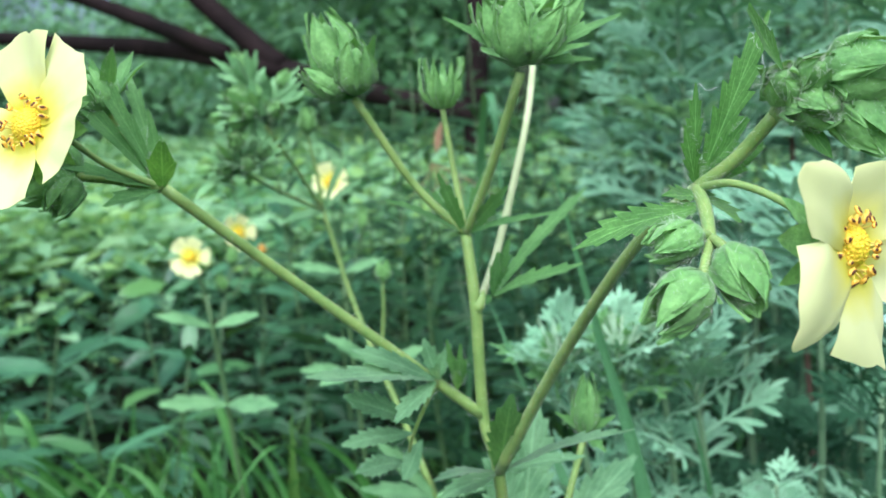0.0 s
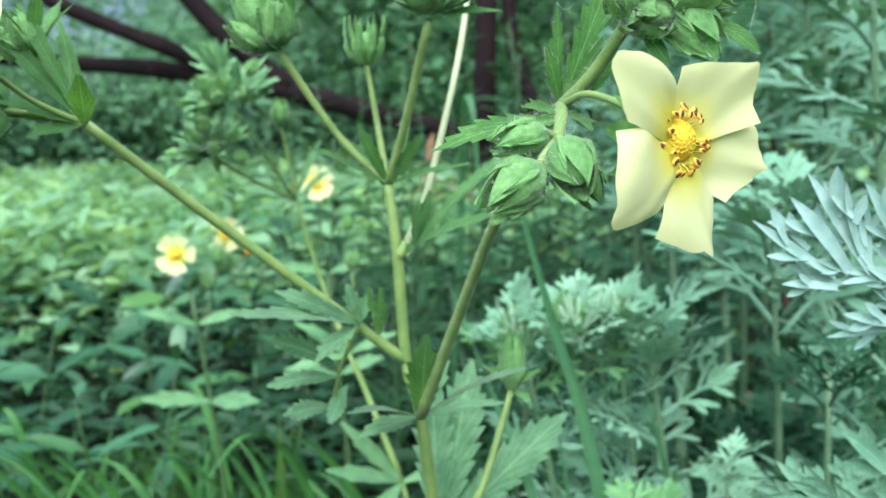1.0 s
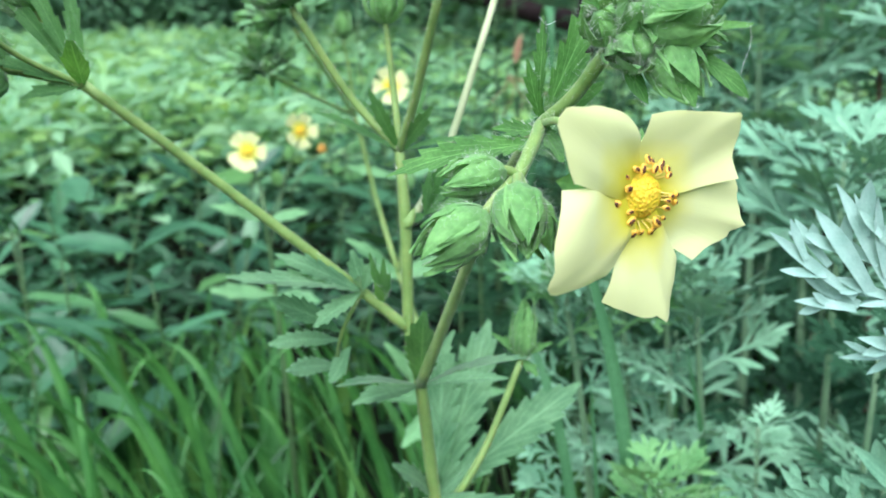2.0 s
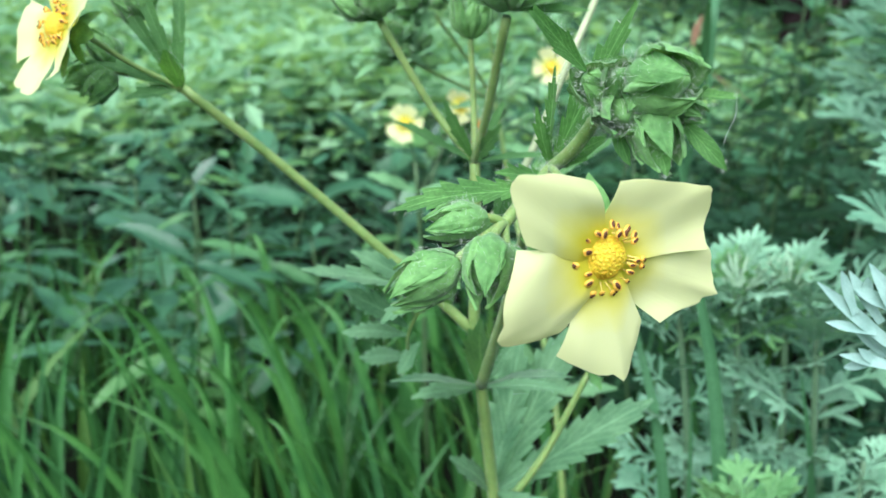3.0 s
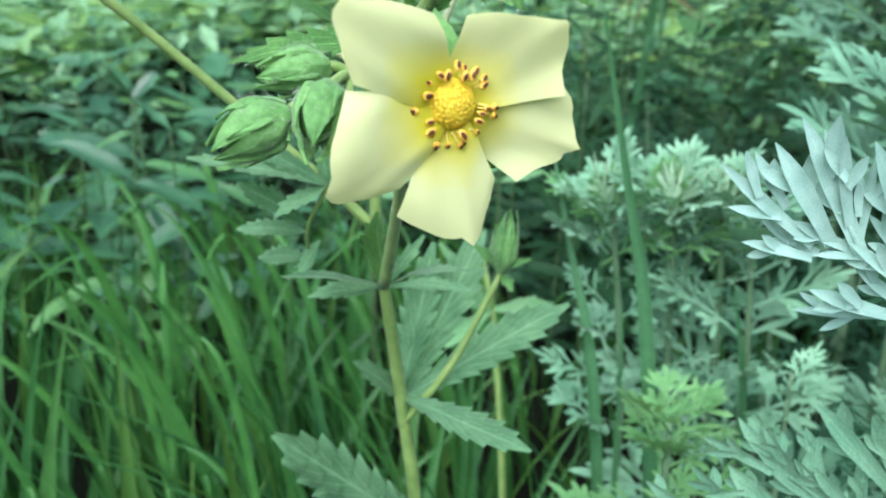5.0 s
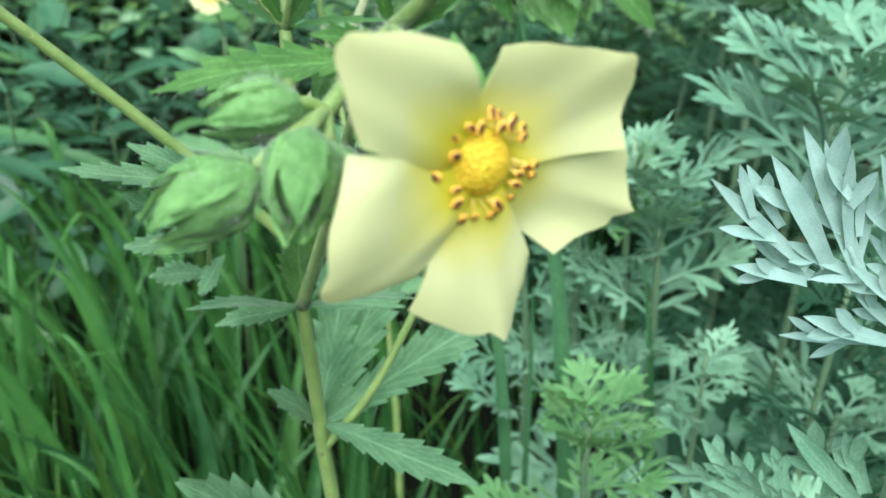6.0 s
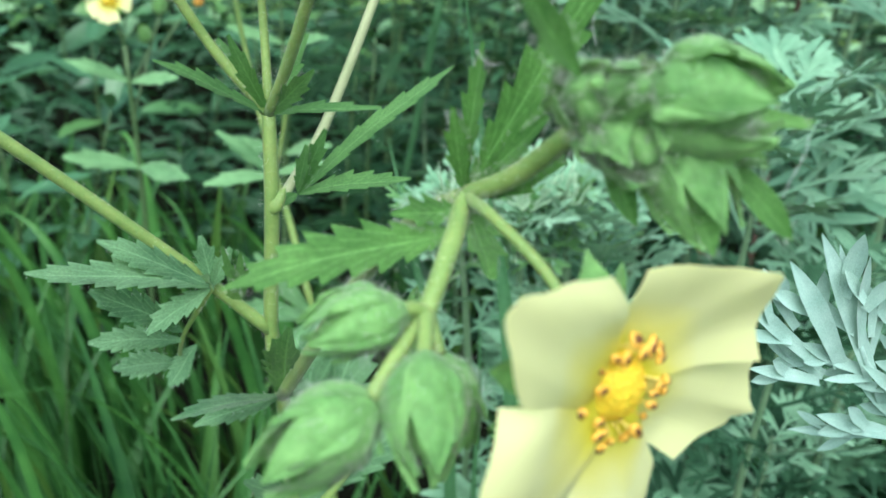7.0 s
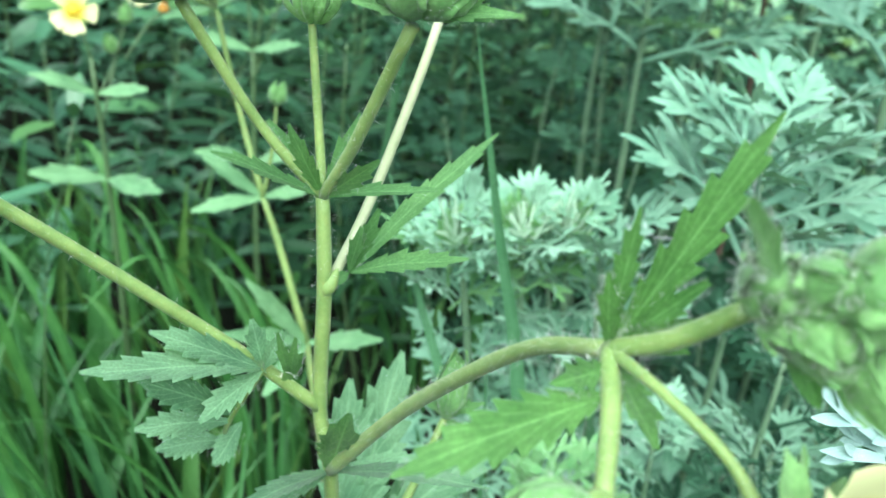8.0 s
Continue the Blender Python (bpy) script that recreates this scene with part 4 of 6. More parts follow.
def grass_mesh(name, base, height, lean, bend, width, mat):
    """Folded tapering blades that arch over in the direction they lean."""
    n, rows = len(base), 7
    d = np.stack([np.cos(lean), np.sin(lean), np.zeros(n)], 1)
    side = np.stack([-np.sin(lean + 0.7), np.cos(lean + 0.7), np.zeros(n)], 1)
    v = []
    for i in range(rows):
        s = i / (rows - 1)
        p = base + d * (height * bend * s ** 1.9)[:, None] + np.array([0, 0, 1.0]) * (height * (s - 0.32 * bend * s ** 3))[:, None]
        w = (width * 0.5 * (0.55 + 0.45 * np.sin(np.pi * min(s * 1.3, 1))) * (1 - s ** 2.2) + 0.0001)[:, None]
        v += [p - side * w, p + d * w * 0.45, p + side * w]
    verts = np.stack(v, 1).reshape(-1, 3)
    uv = np.array([(u, i / (rows - 1)) for i in range(rows) for u in (0, 0.5, 1)])
    f = np.array([(r * 3 + k, r * 3 + k + 1, r * 3 + k + 4, r * 3 + k + 3) for r in range(rows - 1) for k in range(2)])
    faces = (np.arange(n)[:, None, None] * rows * 3 + f[None]).reshape(-1, 4)
    return array_mesh(name, verts, faces, np.tile(uv, (n, 1)), mat, True)


# ---- ground ----
g = Geo()
gx = [-300, -80, -25, -10, -5] + [round(-3 + 0.2 * k, 3) for k in range(31)] + [5, 10, 25, 80, 300]
gy = gx
verts, faces = [], []
for yy in gy:
    for xx in gx:
        near = abs(xx) < 5 and abs(yy) < 5
        verts.append((xx, yy, 0.02 * noise.noise(Vector((xx * 1.3, yy * 1.3, 0))) - 0.01 if near else -0.01))
nn = len(gx)
faces = [(j * nn + i, j * nn + i + 1, (j + 1) * nn + i + 1, (j + 1) * nn + i) for j in range(nn - 1) for i in range(nn - 1)]
g.add(verts, faces)
tagged(new("ground", g.mesh("ground", [M_SOIL])), "soil under dense weeds, their shade painted into its colour", "ground", kind="structure")

# ---- grass ----
n = 1250
bx, by = rng.uniform(-0.75, 0.12, n), 0.28 + rng.uniform(0, 1, n) ** 1.2 * 0.62
keep = ((bx < 0.03 - 0.35 * (by - 0.3)) & ((bx > -0.32) | (rng.uniform(0, 1, n) < 0.55))) | (rng.uniform(0, 1, n) < 0.25)
bx, by = bx[keep], by[keep]
n = len(bx)
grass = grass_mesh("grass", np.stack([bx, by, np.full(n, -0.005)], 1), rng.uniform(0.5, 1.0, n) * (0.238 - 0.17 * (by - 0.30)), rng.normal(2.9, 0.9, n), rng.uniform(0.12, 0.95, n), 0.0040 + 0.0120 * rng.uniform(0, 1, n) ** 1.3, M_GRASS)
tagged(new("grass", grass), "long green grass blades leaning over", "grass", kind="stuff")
n = 1350
bx, by = rng.uniform(-0.05, 0.9, n), rng.uniform(0.38, 1.3, n)
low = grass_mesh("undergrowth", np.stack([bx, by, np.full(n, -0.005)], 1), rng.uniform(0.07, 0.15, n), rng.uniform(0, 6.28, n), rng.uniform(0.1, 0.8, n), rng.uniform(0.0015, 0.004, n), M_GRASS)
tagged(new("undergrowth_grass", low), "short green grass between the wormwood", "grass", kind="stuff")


def single_blade(pts, width, label, mat=M_BLADE):
    """One broad grass blade along the points, with a channel down its middle."""
    path = smooth_path(pts, 6)
    n = len(path)
    verts, uvs, faces = [], [], []
    for i, p in enumerate(path):
        s = i / (n - 1)
        w = width * 0.5 * (0.75 + 0.25 * math.sin(math.pi * min(1, s * 1.4))) * (1 - s ** 3.5) + 0.00008
        a = math.sin(3.0 * s + pts[0][0] * 90) * 0.35
        side = Vector((math.cos(a), math.sin(a), 0.05))
        fwd = Vector((math.sin(a), -math.cos(a), 0))
        verts += [p - side * w, p - side * (w * 0.5) - fwd * (w * 0.2), p - fwd * (w * 0.3), p + side * (w * 0.5) - fwd * (w * 0.2), p + side * w]
        uvs += [(0, s), (0.25, s), (0.5, s), (0.75, s), (1, s)]
    faces = [(i * 5 + k, i * 5 + k + 1, i * 5 + k + 6, i * 5 + k + 5) for i in range(n - 1) for k in range(4)]
    g = Geo()
    g.add(verts, faces, uvs)
    base = Vector(pts[0])
    ob = thing("grass_shoot", base, label, "grass", "single grass shoots")
    part("blade", g.mesh("blade", [mat], base), ob)
    sheath = Geo()
    tube(sheath, [path[0], path[n // 6], path[n // 4]], [width * 0.32, width * 0.28, width * 0.2], 7, 3)
    part("sheath", sheath.mesh("sheath", [mat], base), ob)
    return ob


single_blade([(0.085, 0.280, 0.0), (0.070, 0.284, 0.14), (0.0545, 0.290, 0.2479), (0.0420, 0.290, 0.300), (0.0290, 0.285, 0.3560)], 0.0052, "broad upright grey-green grass blade")
single_blade([(0.075, 0.300, 0.0), (0.052, 0.305, 0.12), (0.0363, 0.310, 0.2222), (0.022, 0.320, 0.265), (0.0095, 0.330, 0.3021)], 0.0045, "broad upright grey-green grass blade")
single_blade([(0.060, 0.290, 0.0), (0.054, 0.295, 0.12), (0.0474, 0.299, 0.2232), (0.0445, 0.300, 0.255)], 0.0022, "thin upright grass blade")
single_blade([(0.10, 0.33, 0.0), (0.095, 0.330, 0.15), (0.088, 0.325, 0.215), (0.078, 0.32, 0.262)], 0.0042, "broad upright dark green grass blade")

# broad blades standing out of the grass
for k in range(52):
    x, y = -0.02 - 0.30 * float(rng.uniform(0, 1)), 0.29 + 0.36 * float(rng.uniform(0, 1))
    h, lean, away = float(rng.uniform(0.135, 0.240)) - 0.10 * (y - 0.29), float(rng.uniform(0.03, 0.13)), float(rng.uniform(-0.05, 0.05))
    single_blade([(x, y, 0), (x - lean * 0.2, y + away * 0.2, h * 0.5), (x - lean * 0.6, y + away * 0.6, h * 0.88), (x - lean, y + away, h), (x - lean * 1.5, y + away * 1.4, h * float(rng.uniform(0.8, 1.02)))], float(rng.uniform(0.0050, 0.0080)), "broad bright green grass blade arching over", M_BRIGHT)

# ---- wormwood ----
FINGER = ((0.0, 0.35), (0.25, 0.7), (0.5, 1.0), (0.75, 0.95), (0.92, 0.6), (1.0, 0.12))


def finger(g, base, direction, face, length, width, curl):
    x, y, z = basis(direction, face)
    verts, uvs = [], []
    for s, w in FINGER:
        p = base + y * (length * s) + z * (curl * length * s * s)
        h = width * 0.5 * w
        verts += [p - x * h + z * h * 0.4, p, p + x * h + z * h * 0.4]
        uvs += [(0, s), (0.5, s), (1, s)]
    faces = [(r * 3 + k, r * 3 + k + 1, r * 3 + k + 4, r * 3 + k + 3) for r in range(len(FINGER) - 1) for k in range(2)]
    g.add(verts, faces, uvs)


def wormwood_leaf_mesh(name, mat, seed, pairs=3, spread=50, slim=0.085, reach=0.5, subs=3):
    """A deeply cut leaf of unit length along +y, its lobes split again into blunt fingers; faces +z."""
    r = random.Random(seed)
    g = Geo()
    z = Vector((0, 0, 1))

    def mid(s):
        return Vector((0.03 * math.sin(5 * s + seed), s, 0.10 * s - 0.22 * s * s))

    tube(g, [mid(0), mid(0.3), mid(0.6), mid(0.8)], [0.022, 0.02, 0.018, 0.012], 5, 3)
    for k in range(pairs):
        s = 0.30 + 0.42 * k / max(1, pairs - 1)
        ln = reach * (1.0 - 0.35 * abs(k - 0.6)) * r.uniform(0.85, 1.1)
        for sg in (-1, 1):
            a = radians(spread - 9 * k + r.uniform(-7, 7))
            d = Vector((sg * math.sin(a), math.cos(a), r.uniform(-0.1, 0.18)))
            p = mid(s + r.uniform(-0.02, 0.02))
            finger(g, p, d, z, ln, slim * r.uniform(0.9, 1.15), r.uniform(-0.25, 0.1))
            for q, (f0, da, fl) in enumerate(((0.38, 34, 0.58), (0.42, -34, 0.52), (0.66, 30, 0.36))):
                if q >= subs or q == 2 and r.random() < 0.5:
                    continue
                a2 = a + radians(da) * r.uniform(0.8, 1.2)
                d2 = Vector((sg * math.sin(a2), math.cos(a2), r.uniform(-0.1, 0.2)))
                finger(g, p + d * (ln * f0), d2, z, ln * fl * r.uniform(0.85, 1.15), slim * r.uniform(0.8, 1.0), r.uniform(-0.25, 0.1))
    for da, ln in ((0, 0.34), (24, 0.3), (-24, 0.3), (44, 0.24), (-44, 0.24)):
        a = radians(da + r.uniform(-5, 5))
        finger(g, mid(0.74 - abs(da) * 0.002), Vector((math.sin(a), math.cos(a), -0.1)), z, ln * r.uniform(0.9, 1.1), slim * r.uniform(0.9, 1.1), r.uniform(-0.2, 0.1))
    return g.mesh(name, [mat])


W_LEAF = {m: [wormwood_leaf_mesh("leaf", m, s, 3, 48 + 5 * (s % 3), 0.052 + 0.005 * (s % 4), 0.46 + 0.03 * (s % 3)) for s in range(6)] for m in (M_WORM, M_WORMD, M_WORMF)}
for m in (M_WORML, M_WORMG, M_WORMS):
    W_LEAF[m] = [wormwood_leaf_mesh("leaf", m, 20 + s, 3, 42 + 5 * (s % 3), 0.066 + 0.007 * (s % 3), 0.50 + 0.03 * (s % 3), 1 + s % 2) for s in range(5)]


def tuft_mesh(seed):
    """A young leaf: seven blunt fingers fanned from one foot, unit long along +y."""
    r = random.Random(seed)
    g = Geo()
    for k in range(7):
        a = radians(-48 + 16 * k + r.uniform(-5, 5))
        ln = (1.0 - 0.35 * abs(k - 3) / 3) * r.uniform(0.8, 1.1)
        finger(g, Vector((0, 0, 0)), Vector((math.sin(a), math.cos(a), r.uniform(-0.12, 0.12))), Vector((0, 0, 1)), ln, 0.080, r.uniform(0.0, 0.35))
    return g.mesh("leaf", [M_WORMY])


TUFT = [tuft_mesh(s) for s in range(4)]


def leaf_pose(base, direction, face, size):
    x, y, z = basis(direction, face)
    m = Matrix((x, y, z)).transposed().to_4x4() @ Matrix.Scale(size, 4)
    m.translation = base
    return m


def wormwood(base, height, label, leaves=16, size=0.055, mat=M_WORM, crown=None, crown_leaves=0, lean=(0, 0), seed=1, low=0.25, stem_r=0.0022):
    """Upright stem with cut leaves all round it and, where asked, a tuft of young leaves at the top."""
    r = random.Random(seed)
    ob = thing("wormwood", base, label, "plant", "wormwood plants")
    top = Vector((lean[0], lean[1], height))
    path = [Vector((0, 0, 0)), top * 0.35 + Vector((r.uniform(-0.012, 0.012), r.uniform(-0.01, 0.01), 0)), top * 0.7 + Vector((r.uniform(-0.006, 0.006), 0, 0)), top]
    one_stem("stem", ob, (0, 0, 0), M_WSTEM, path, [stem_r, stem_r * 0.9, stem_r * 0.7, stem_r * 0.4], sides=7, steps=4)
    for k in range(leaves):
        s = low + ((0.955 if crown is M_WORMY else 0.97) - low) * (k + 0.5) / leaves
        a = k * 2.4 + r.uniform(-0.3, 0.3)
        up = 0.15 + 0.75 * s ** 2 + r.uniform(-0.1, 0.15)
        d = Vector((math.cos(a), math.sin(a), up))
        p = top * s
        sz = size * (1.1 - 0.55 * s ** 3) * r.uniform(0.8, 1.15)
        part("leaf", r.choice(W_LEAF[mat]), ob, "", leaf_pose(p, d, (-0.3 * math.cos(a), -0.3 * math.sin(a) - 0.35, 1), sz))
    if crown is M_WORMY:
        for k in range(6):
            a = k * 2.4 + 0.7
            d = Vector((math.cos(a), math.sin(a), 0.75))
            part("leaf", r.choice(W_LEAF[M_WORMG if k % 2 else mat]), ob, "", leaf_pose(top - Vector((0, 0, 0.014 + 0.004 * k)), d, (-math.cos(a) * 0.6, -math.sin(a) * 0.6 - 0.3, 0.9), 0.030 * r.uniform(0.85, 1.15)))
    for k in range(crown_leaves):
        a = k * 2.4
        f = (k + 0.5) / crown_leaves
        if crown is M_WORMY:
            d = Vector((math.cos(a) * f * 0.80 + lean[0] * 12, math.sin(a) * f * 0.7, 1.0 - 0.2 * f))
            if k % 3 == 2:
                part("leaf", r.choice(W_LEAF[M_WORMG]), ob, "", leaf_pose(top - Vector((0, 0, 0.015 + 0.006 * f)), d + Vector((0, 0, 0.15)), (-math.cos(a) * 0.5, -math.sin(a) * 0.5 - 0.3, 0.5), 0.018 * r.uniform(0.8, 1.2)))
                continue
            if k % 3 == 0:
                wide = d + Vector((math.cos(a) * 0.45, math.sin(a) * 0.45, -0.25 * f))
                part("leaf", r.choice(W_LEAF[M_WORML]), ob, "pale young leaf", leaf_pose(top - Vector((0, 0, 0.012 + 0.006 * f)), wide, (-math.cos(a) * 0.5, -math.sin(a) * 0.5 - 0.3, 0.6), 0.023 * r.uniform(0.8, 1.2)))
                continue
            part("leaf", r.choice(TUFT), ob, "pale young leaf", leaf_pose(top + Vector((math.cos(a) * 0.005 * f, math.sin(a) * 0.005 * f, -0.008 - 0.006 * f)), d, (-math.cos(a) * 0.5, -math.sin(a) * 0.5 - 0.3, 0.5), 0.0165 * r.uniform(0.65, 1.15)))
        else:
            d = Vector((math.cos(a) * 0.8, math.sin(a) * 0.8, 0.65 + 0.10 * (k % 5)))
            part("leaf", r.choice(W_LEAF[crown or mat]), ob, "", leaf_pose(top * (0.93 + 0.07 * f), d, (-math.cos(a) * 0.6, -math.sin(a) * 0.6, 0.9), size * r.uniform(0.45, 0.65)))
    return ob


# the pale-crowned plants beside the cinquefoil
wormwood((0.060, 0.322, 0), 0.2905, "grey-green wormwood with a pale young crown", 15, 0.030, M_WORML, M_WORMY, 22, (-0.027, 0.003), 11, 0.62)
wormwood((0.072, 0.336, 0), 0.2945, "grey-green wormwood with a pale young crown", 15, 0.030, M_WORML, M_WORMY, 20, (-0.018, -0.007), 12, 0.62)
wormwood((0.076, 0.342, 0), 0.2920, "grey-green wormwood with a pale young crown", 15, 0.030, M_WORML, M_WORMY, 16, (-0.006, -0.004), 17, 0.62)
wormwood((0.098, 0.330, 0), 0.276, "pale grey-green wormwood with long blunt-lobed leaves", 16, 0.052, M_WORML, M_WORMS, 9, (-0.016, 0.0), 13, 0.45)
wormwood((0.070, 0.262, 0), 0.232, "bright green wormwood with finely cut leaves", 16, 0.042, M_WORMG, M_WORMG, 9, (-0.004, 0.004), 14, 0.45)
wormwood((0.102, 0.292, 0), 0.243, "slim pale green wormwood shoot with few blunt leaves", 9, 0.030, M_WORML, M_WORML, 6, (-0.003, 0.0), 15, 0.55, 0.0016)
wormwood((0.190, 0.350, 0), 0.262, "grey-green wormwood with long narrow-lobed leaves", 10, 0.080, M_WORMF, M_WORMF, 3, (-0.012, -0.010), 18, 0.5)
wormwood((0.126, 0.265, 0), 0.205, "pale grey-green wormwood with long blunt-lobed leaves", 8, 0.046, M_WORML, M_WORML, 5, (0.0, 0.0), 19, 0.6)
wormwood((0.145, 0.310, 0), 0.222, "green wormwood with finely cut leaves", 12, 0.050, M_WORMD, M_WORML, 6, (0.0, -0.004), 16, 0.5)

# silvery wormwood close to the flower
NO = Vector((0.116, 0.176, 0))
near = thing("wormwood", NO, "silvery wormwood with broad-fingered leaves", "plant", "wormwood plants")
one_stem("stem", near, NO, M_WSTEM, [NO, (0.114, 0.174, 0.16), (0.110, 0.172, 0.27), (0.108, 0.169, 0.318)], [0.0026, 0.0022, 0.0017, 0.0011], sides=9)


def lobe(g, foot, tip, face, width, curl):
    """A smooth pointed lobe, widest past its middle, with a shallow channel."""
    x, y, z = basis(tip - foot, face)
    length = (tip - foot).length
    verts, uvs = [], []
    outline = ((0.0, 0.70), (0.15, 0.72), (0.35, 0.88), (0.55, 1.0), (0.72, 0.88), (0.86, 0.55), (0.95, 0.24), (1.0, 0.03))
    for s, w in outline:
        p = foot + y * (length * s) + z * (curl * length * (s * s - s))
        for k in range(5):
            u = k / 2 - 1
            verts.append(p + x * (width * 0.5 * w * u) + z * (width * w * 0.16 * u * u))
            uvs.append((k / 4, s))
    g.add(verts, [(r * 5 + k, r * 5 + k + 1, r * 5 + k + 6, r * 5 + k + 5) for r in range(len(outline) - 1) for k in range(4)], uvs)


def fan_leaf(base, right, up, lobes, stalk, mat, slope):
    """A cut leaf of pointed lobes; lobes: foot and tip in mm along the right and up axes, and width."""
    b, r, u = Vector(base), Vector(right), Vector(up)
    face = r.cross(u)
    g = Geo()
    for k, (x0, z0, x1, z1, w) in enumerate(lobes):
        dep = 0.0022 * math.sin(k * 2.1)
        p, q = b + (r * x0 + u * z0) / 1000 + face * dep * 0.2, b + (r * x1 + u * z1) / 1000 + face * dep
        lobe(g, p, q, face + u * slope + r * (0.45 * math.sin(k * 1.3)), w / 1050, 0.22 * math.sin(k * 1.7))
        if (q - p).length > 0.009:
            for f, turn, share in ((0.42, 30, 0.42), (0.50, -30, 0.40)):
                d = Matrix.Rotation(radians(turn), 3, face) @ (q - p)
                foot = p.lerp(q, f + 0.08 * math.sin(k * 3.1 + turn))
                lobe(g, foot, foot + d * share + face * (0.0012 * math.sin(k + turn)), face + u * slope - r * (0.3 * math.sin(k + turn)), w / 1300, 0.15)
    tube(g, [b + (r * x + u * z) / 1000 for x, z in stalk], [0.0007, 0.0006, 0.0004], 6, 4)
    return part("leaf", g.mesh("leaf", [mat], NO), near)


fan_leaf((0.0984, 0.163, 0.3231), (1, 0.0, 0), (0, 0.02, 1), [(-5.2, 0.9, -17.5, 21.8, 3.6), (-8.1, 6.0, -11.2, 20.0, 2.6), (-11.3, 11.6, -13.9, 19.9, 1.5), (-10.1, 2.7, -20.7, 17.4, 3.3), (-12.7, 2.1, -28.2, 13.6, 2.5), (-17.3, 7.3, -23.3, 15.2, 2.3), (-16.0, 10.7, -18.3, 14.6, 1.4), (-12.4, -0.1, -23.2, 1.5, 2.2), (-11.7, 0.6, -20.8, 4.6, 2.4), (-6.7, 2.0, -16.3, 5.5, 2.4), (-5.3, 1.2, -12.6, 1.0, 1.4), (-6.2, 3.9, -6.2, 16.5, 1.8), (-7.0, 7.5, -8.0, 12.8, 1.5), (3.5, -3.5, -8.0, 4.0, 2.2), (-4, 1.5, -14, 2.6, 2.0)], [(5, -5), (-1, 0), (-5.6, 2.4), (-8.1, 6.0)], M_SILVER, 0.9)
fan_leaf((0.0984, 0.163, 0.3231), (1, 0.0, 0), (0, 0.02, 1), [(2.6, 2.0, -6.9, 19.2, 3.8), (0.9, 5.4, -0.8, 16.9, 2.4), (3.1, -1.0, -5.7, 7.8, 2.2), (2.5, 3, 6, 17, 2.6), (3, 1, 11, 13, 2.8)], [(5, -5), (3, -1), (1, 4)], M_SILVER, 0.8)
fan_leaf((0.0984, 0.163, 0.3231), (1, 0.0, 0), (0, 0.02, 1), [(2.5, -6.3, -6.4, -0.2, 2.2), (1.6, -7.5, -12.2, -4.6, 2.8), (0.6, -7.8, -13.9, -9.7, 1.9), (7.3, -7.0, 0.4, -6.8, 1.7)], [(8, -5), (4, -6.5), (1, -7.6)], M_SILVER, 0.8)
fan_leaf((0.1032, 0.180, 0.2570), (1, 0.0, 0), (0, 0.0, 1), [(-1.7, 11.1, -18.2, 20.6, 4.4), (-15.1, 17.2, -28.7, 22.6, 2.5), (-13.9, 17.5, -22.8, 26.2, 2.9), (-11.2, 17.8, -17.8, 25.9, 2.6), (-4.7, 14.1, -12.2, 22.1, 2.7), (-6.4, 18.3, -10.8, 27.0, 2.6), (5.1, 19.0, -10.0, 33.1, 3.8), (-0.3, 13.0, -8.7, 21.1, 2.9), (1.6, 12.8, -0.5, 22.2, 2.6), (-19.8, 6.1, -29.8, 15.2, 3.0), (-28.9, 5.2, -37.9, 10.5, 2.6), (-13.5, 7.0, -23.1, 15.5, 3.4), (5.8, 21.4, -0.5, 33.0, 3.4), (-19.4, 11.8, -26.9, 9.8, 1.9), (2, 8, -24, 10, 3.0), (4, 17, -3, 12, 3)], [(6, 6), (-2, 11), (-12, 17)], M_WORMS, -0.2)
for foot, end in (((0.1090, 0.170, 0.3000), (0.0984, 0.163, 0.3231)),):
    one_stem("leaf_stalk", near, NO, M_WSTEM, [foot, Vector(foot) * 0.5 + Vector(end) * 0.5 + Vector((0, 0, -0.001)), end], [0.0008, 0.0007, 0.0007], sides=7)
BROAD = [wormwood_leaf_mesh("leaf", M_SILVER, 40 + s, 3, 42 + 4 * s, 0.085, 0.48) for s in range(4)]
for base, d, fc, sz, v in (((0.1110, 0.1720, 0.2400), (-0.5, -0.8, 0.2), (0, -0.5, 1), 0.040, 3), ((0.1110, 0.1720, 0.2700), (0.9, 0.2, 0.4), (0, -0.6, 1), 0.045, 0), ((0.1120, 0.1720, 0.2300), (0.6, -0.7, 0.3), (0, -0.5, 1), 0.05, 1), ((0.113, 0.173, 0.20), (-0.8, -0.3, 0.2), (0, -0.5, 1), 0.05, 2)):
    part("leaf", BROAD[v], near, "", leaf_pose(Vector(base) - NO, d, fc, sz))

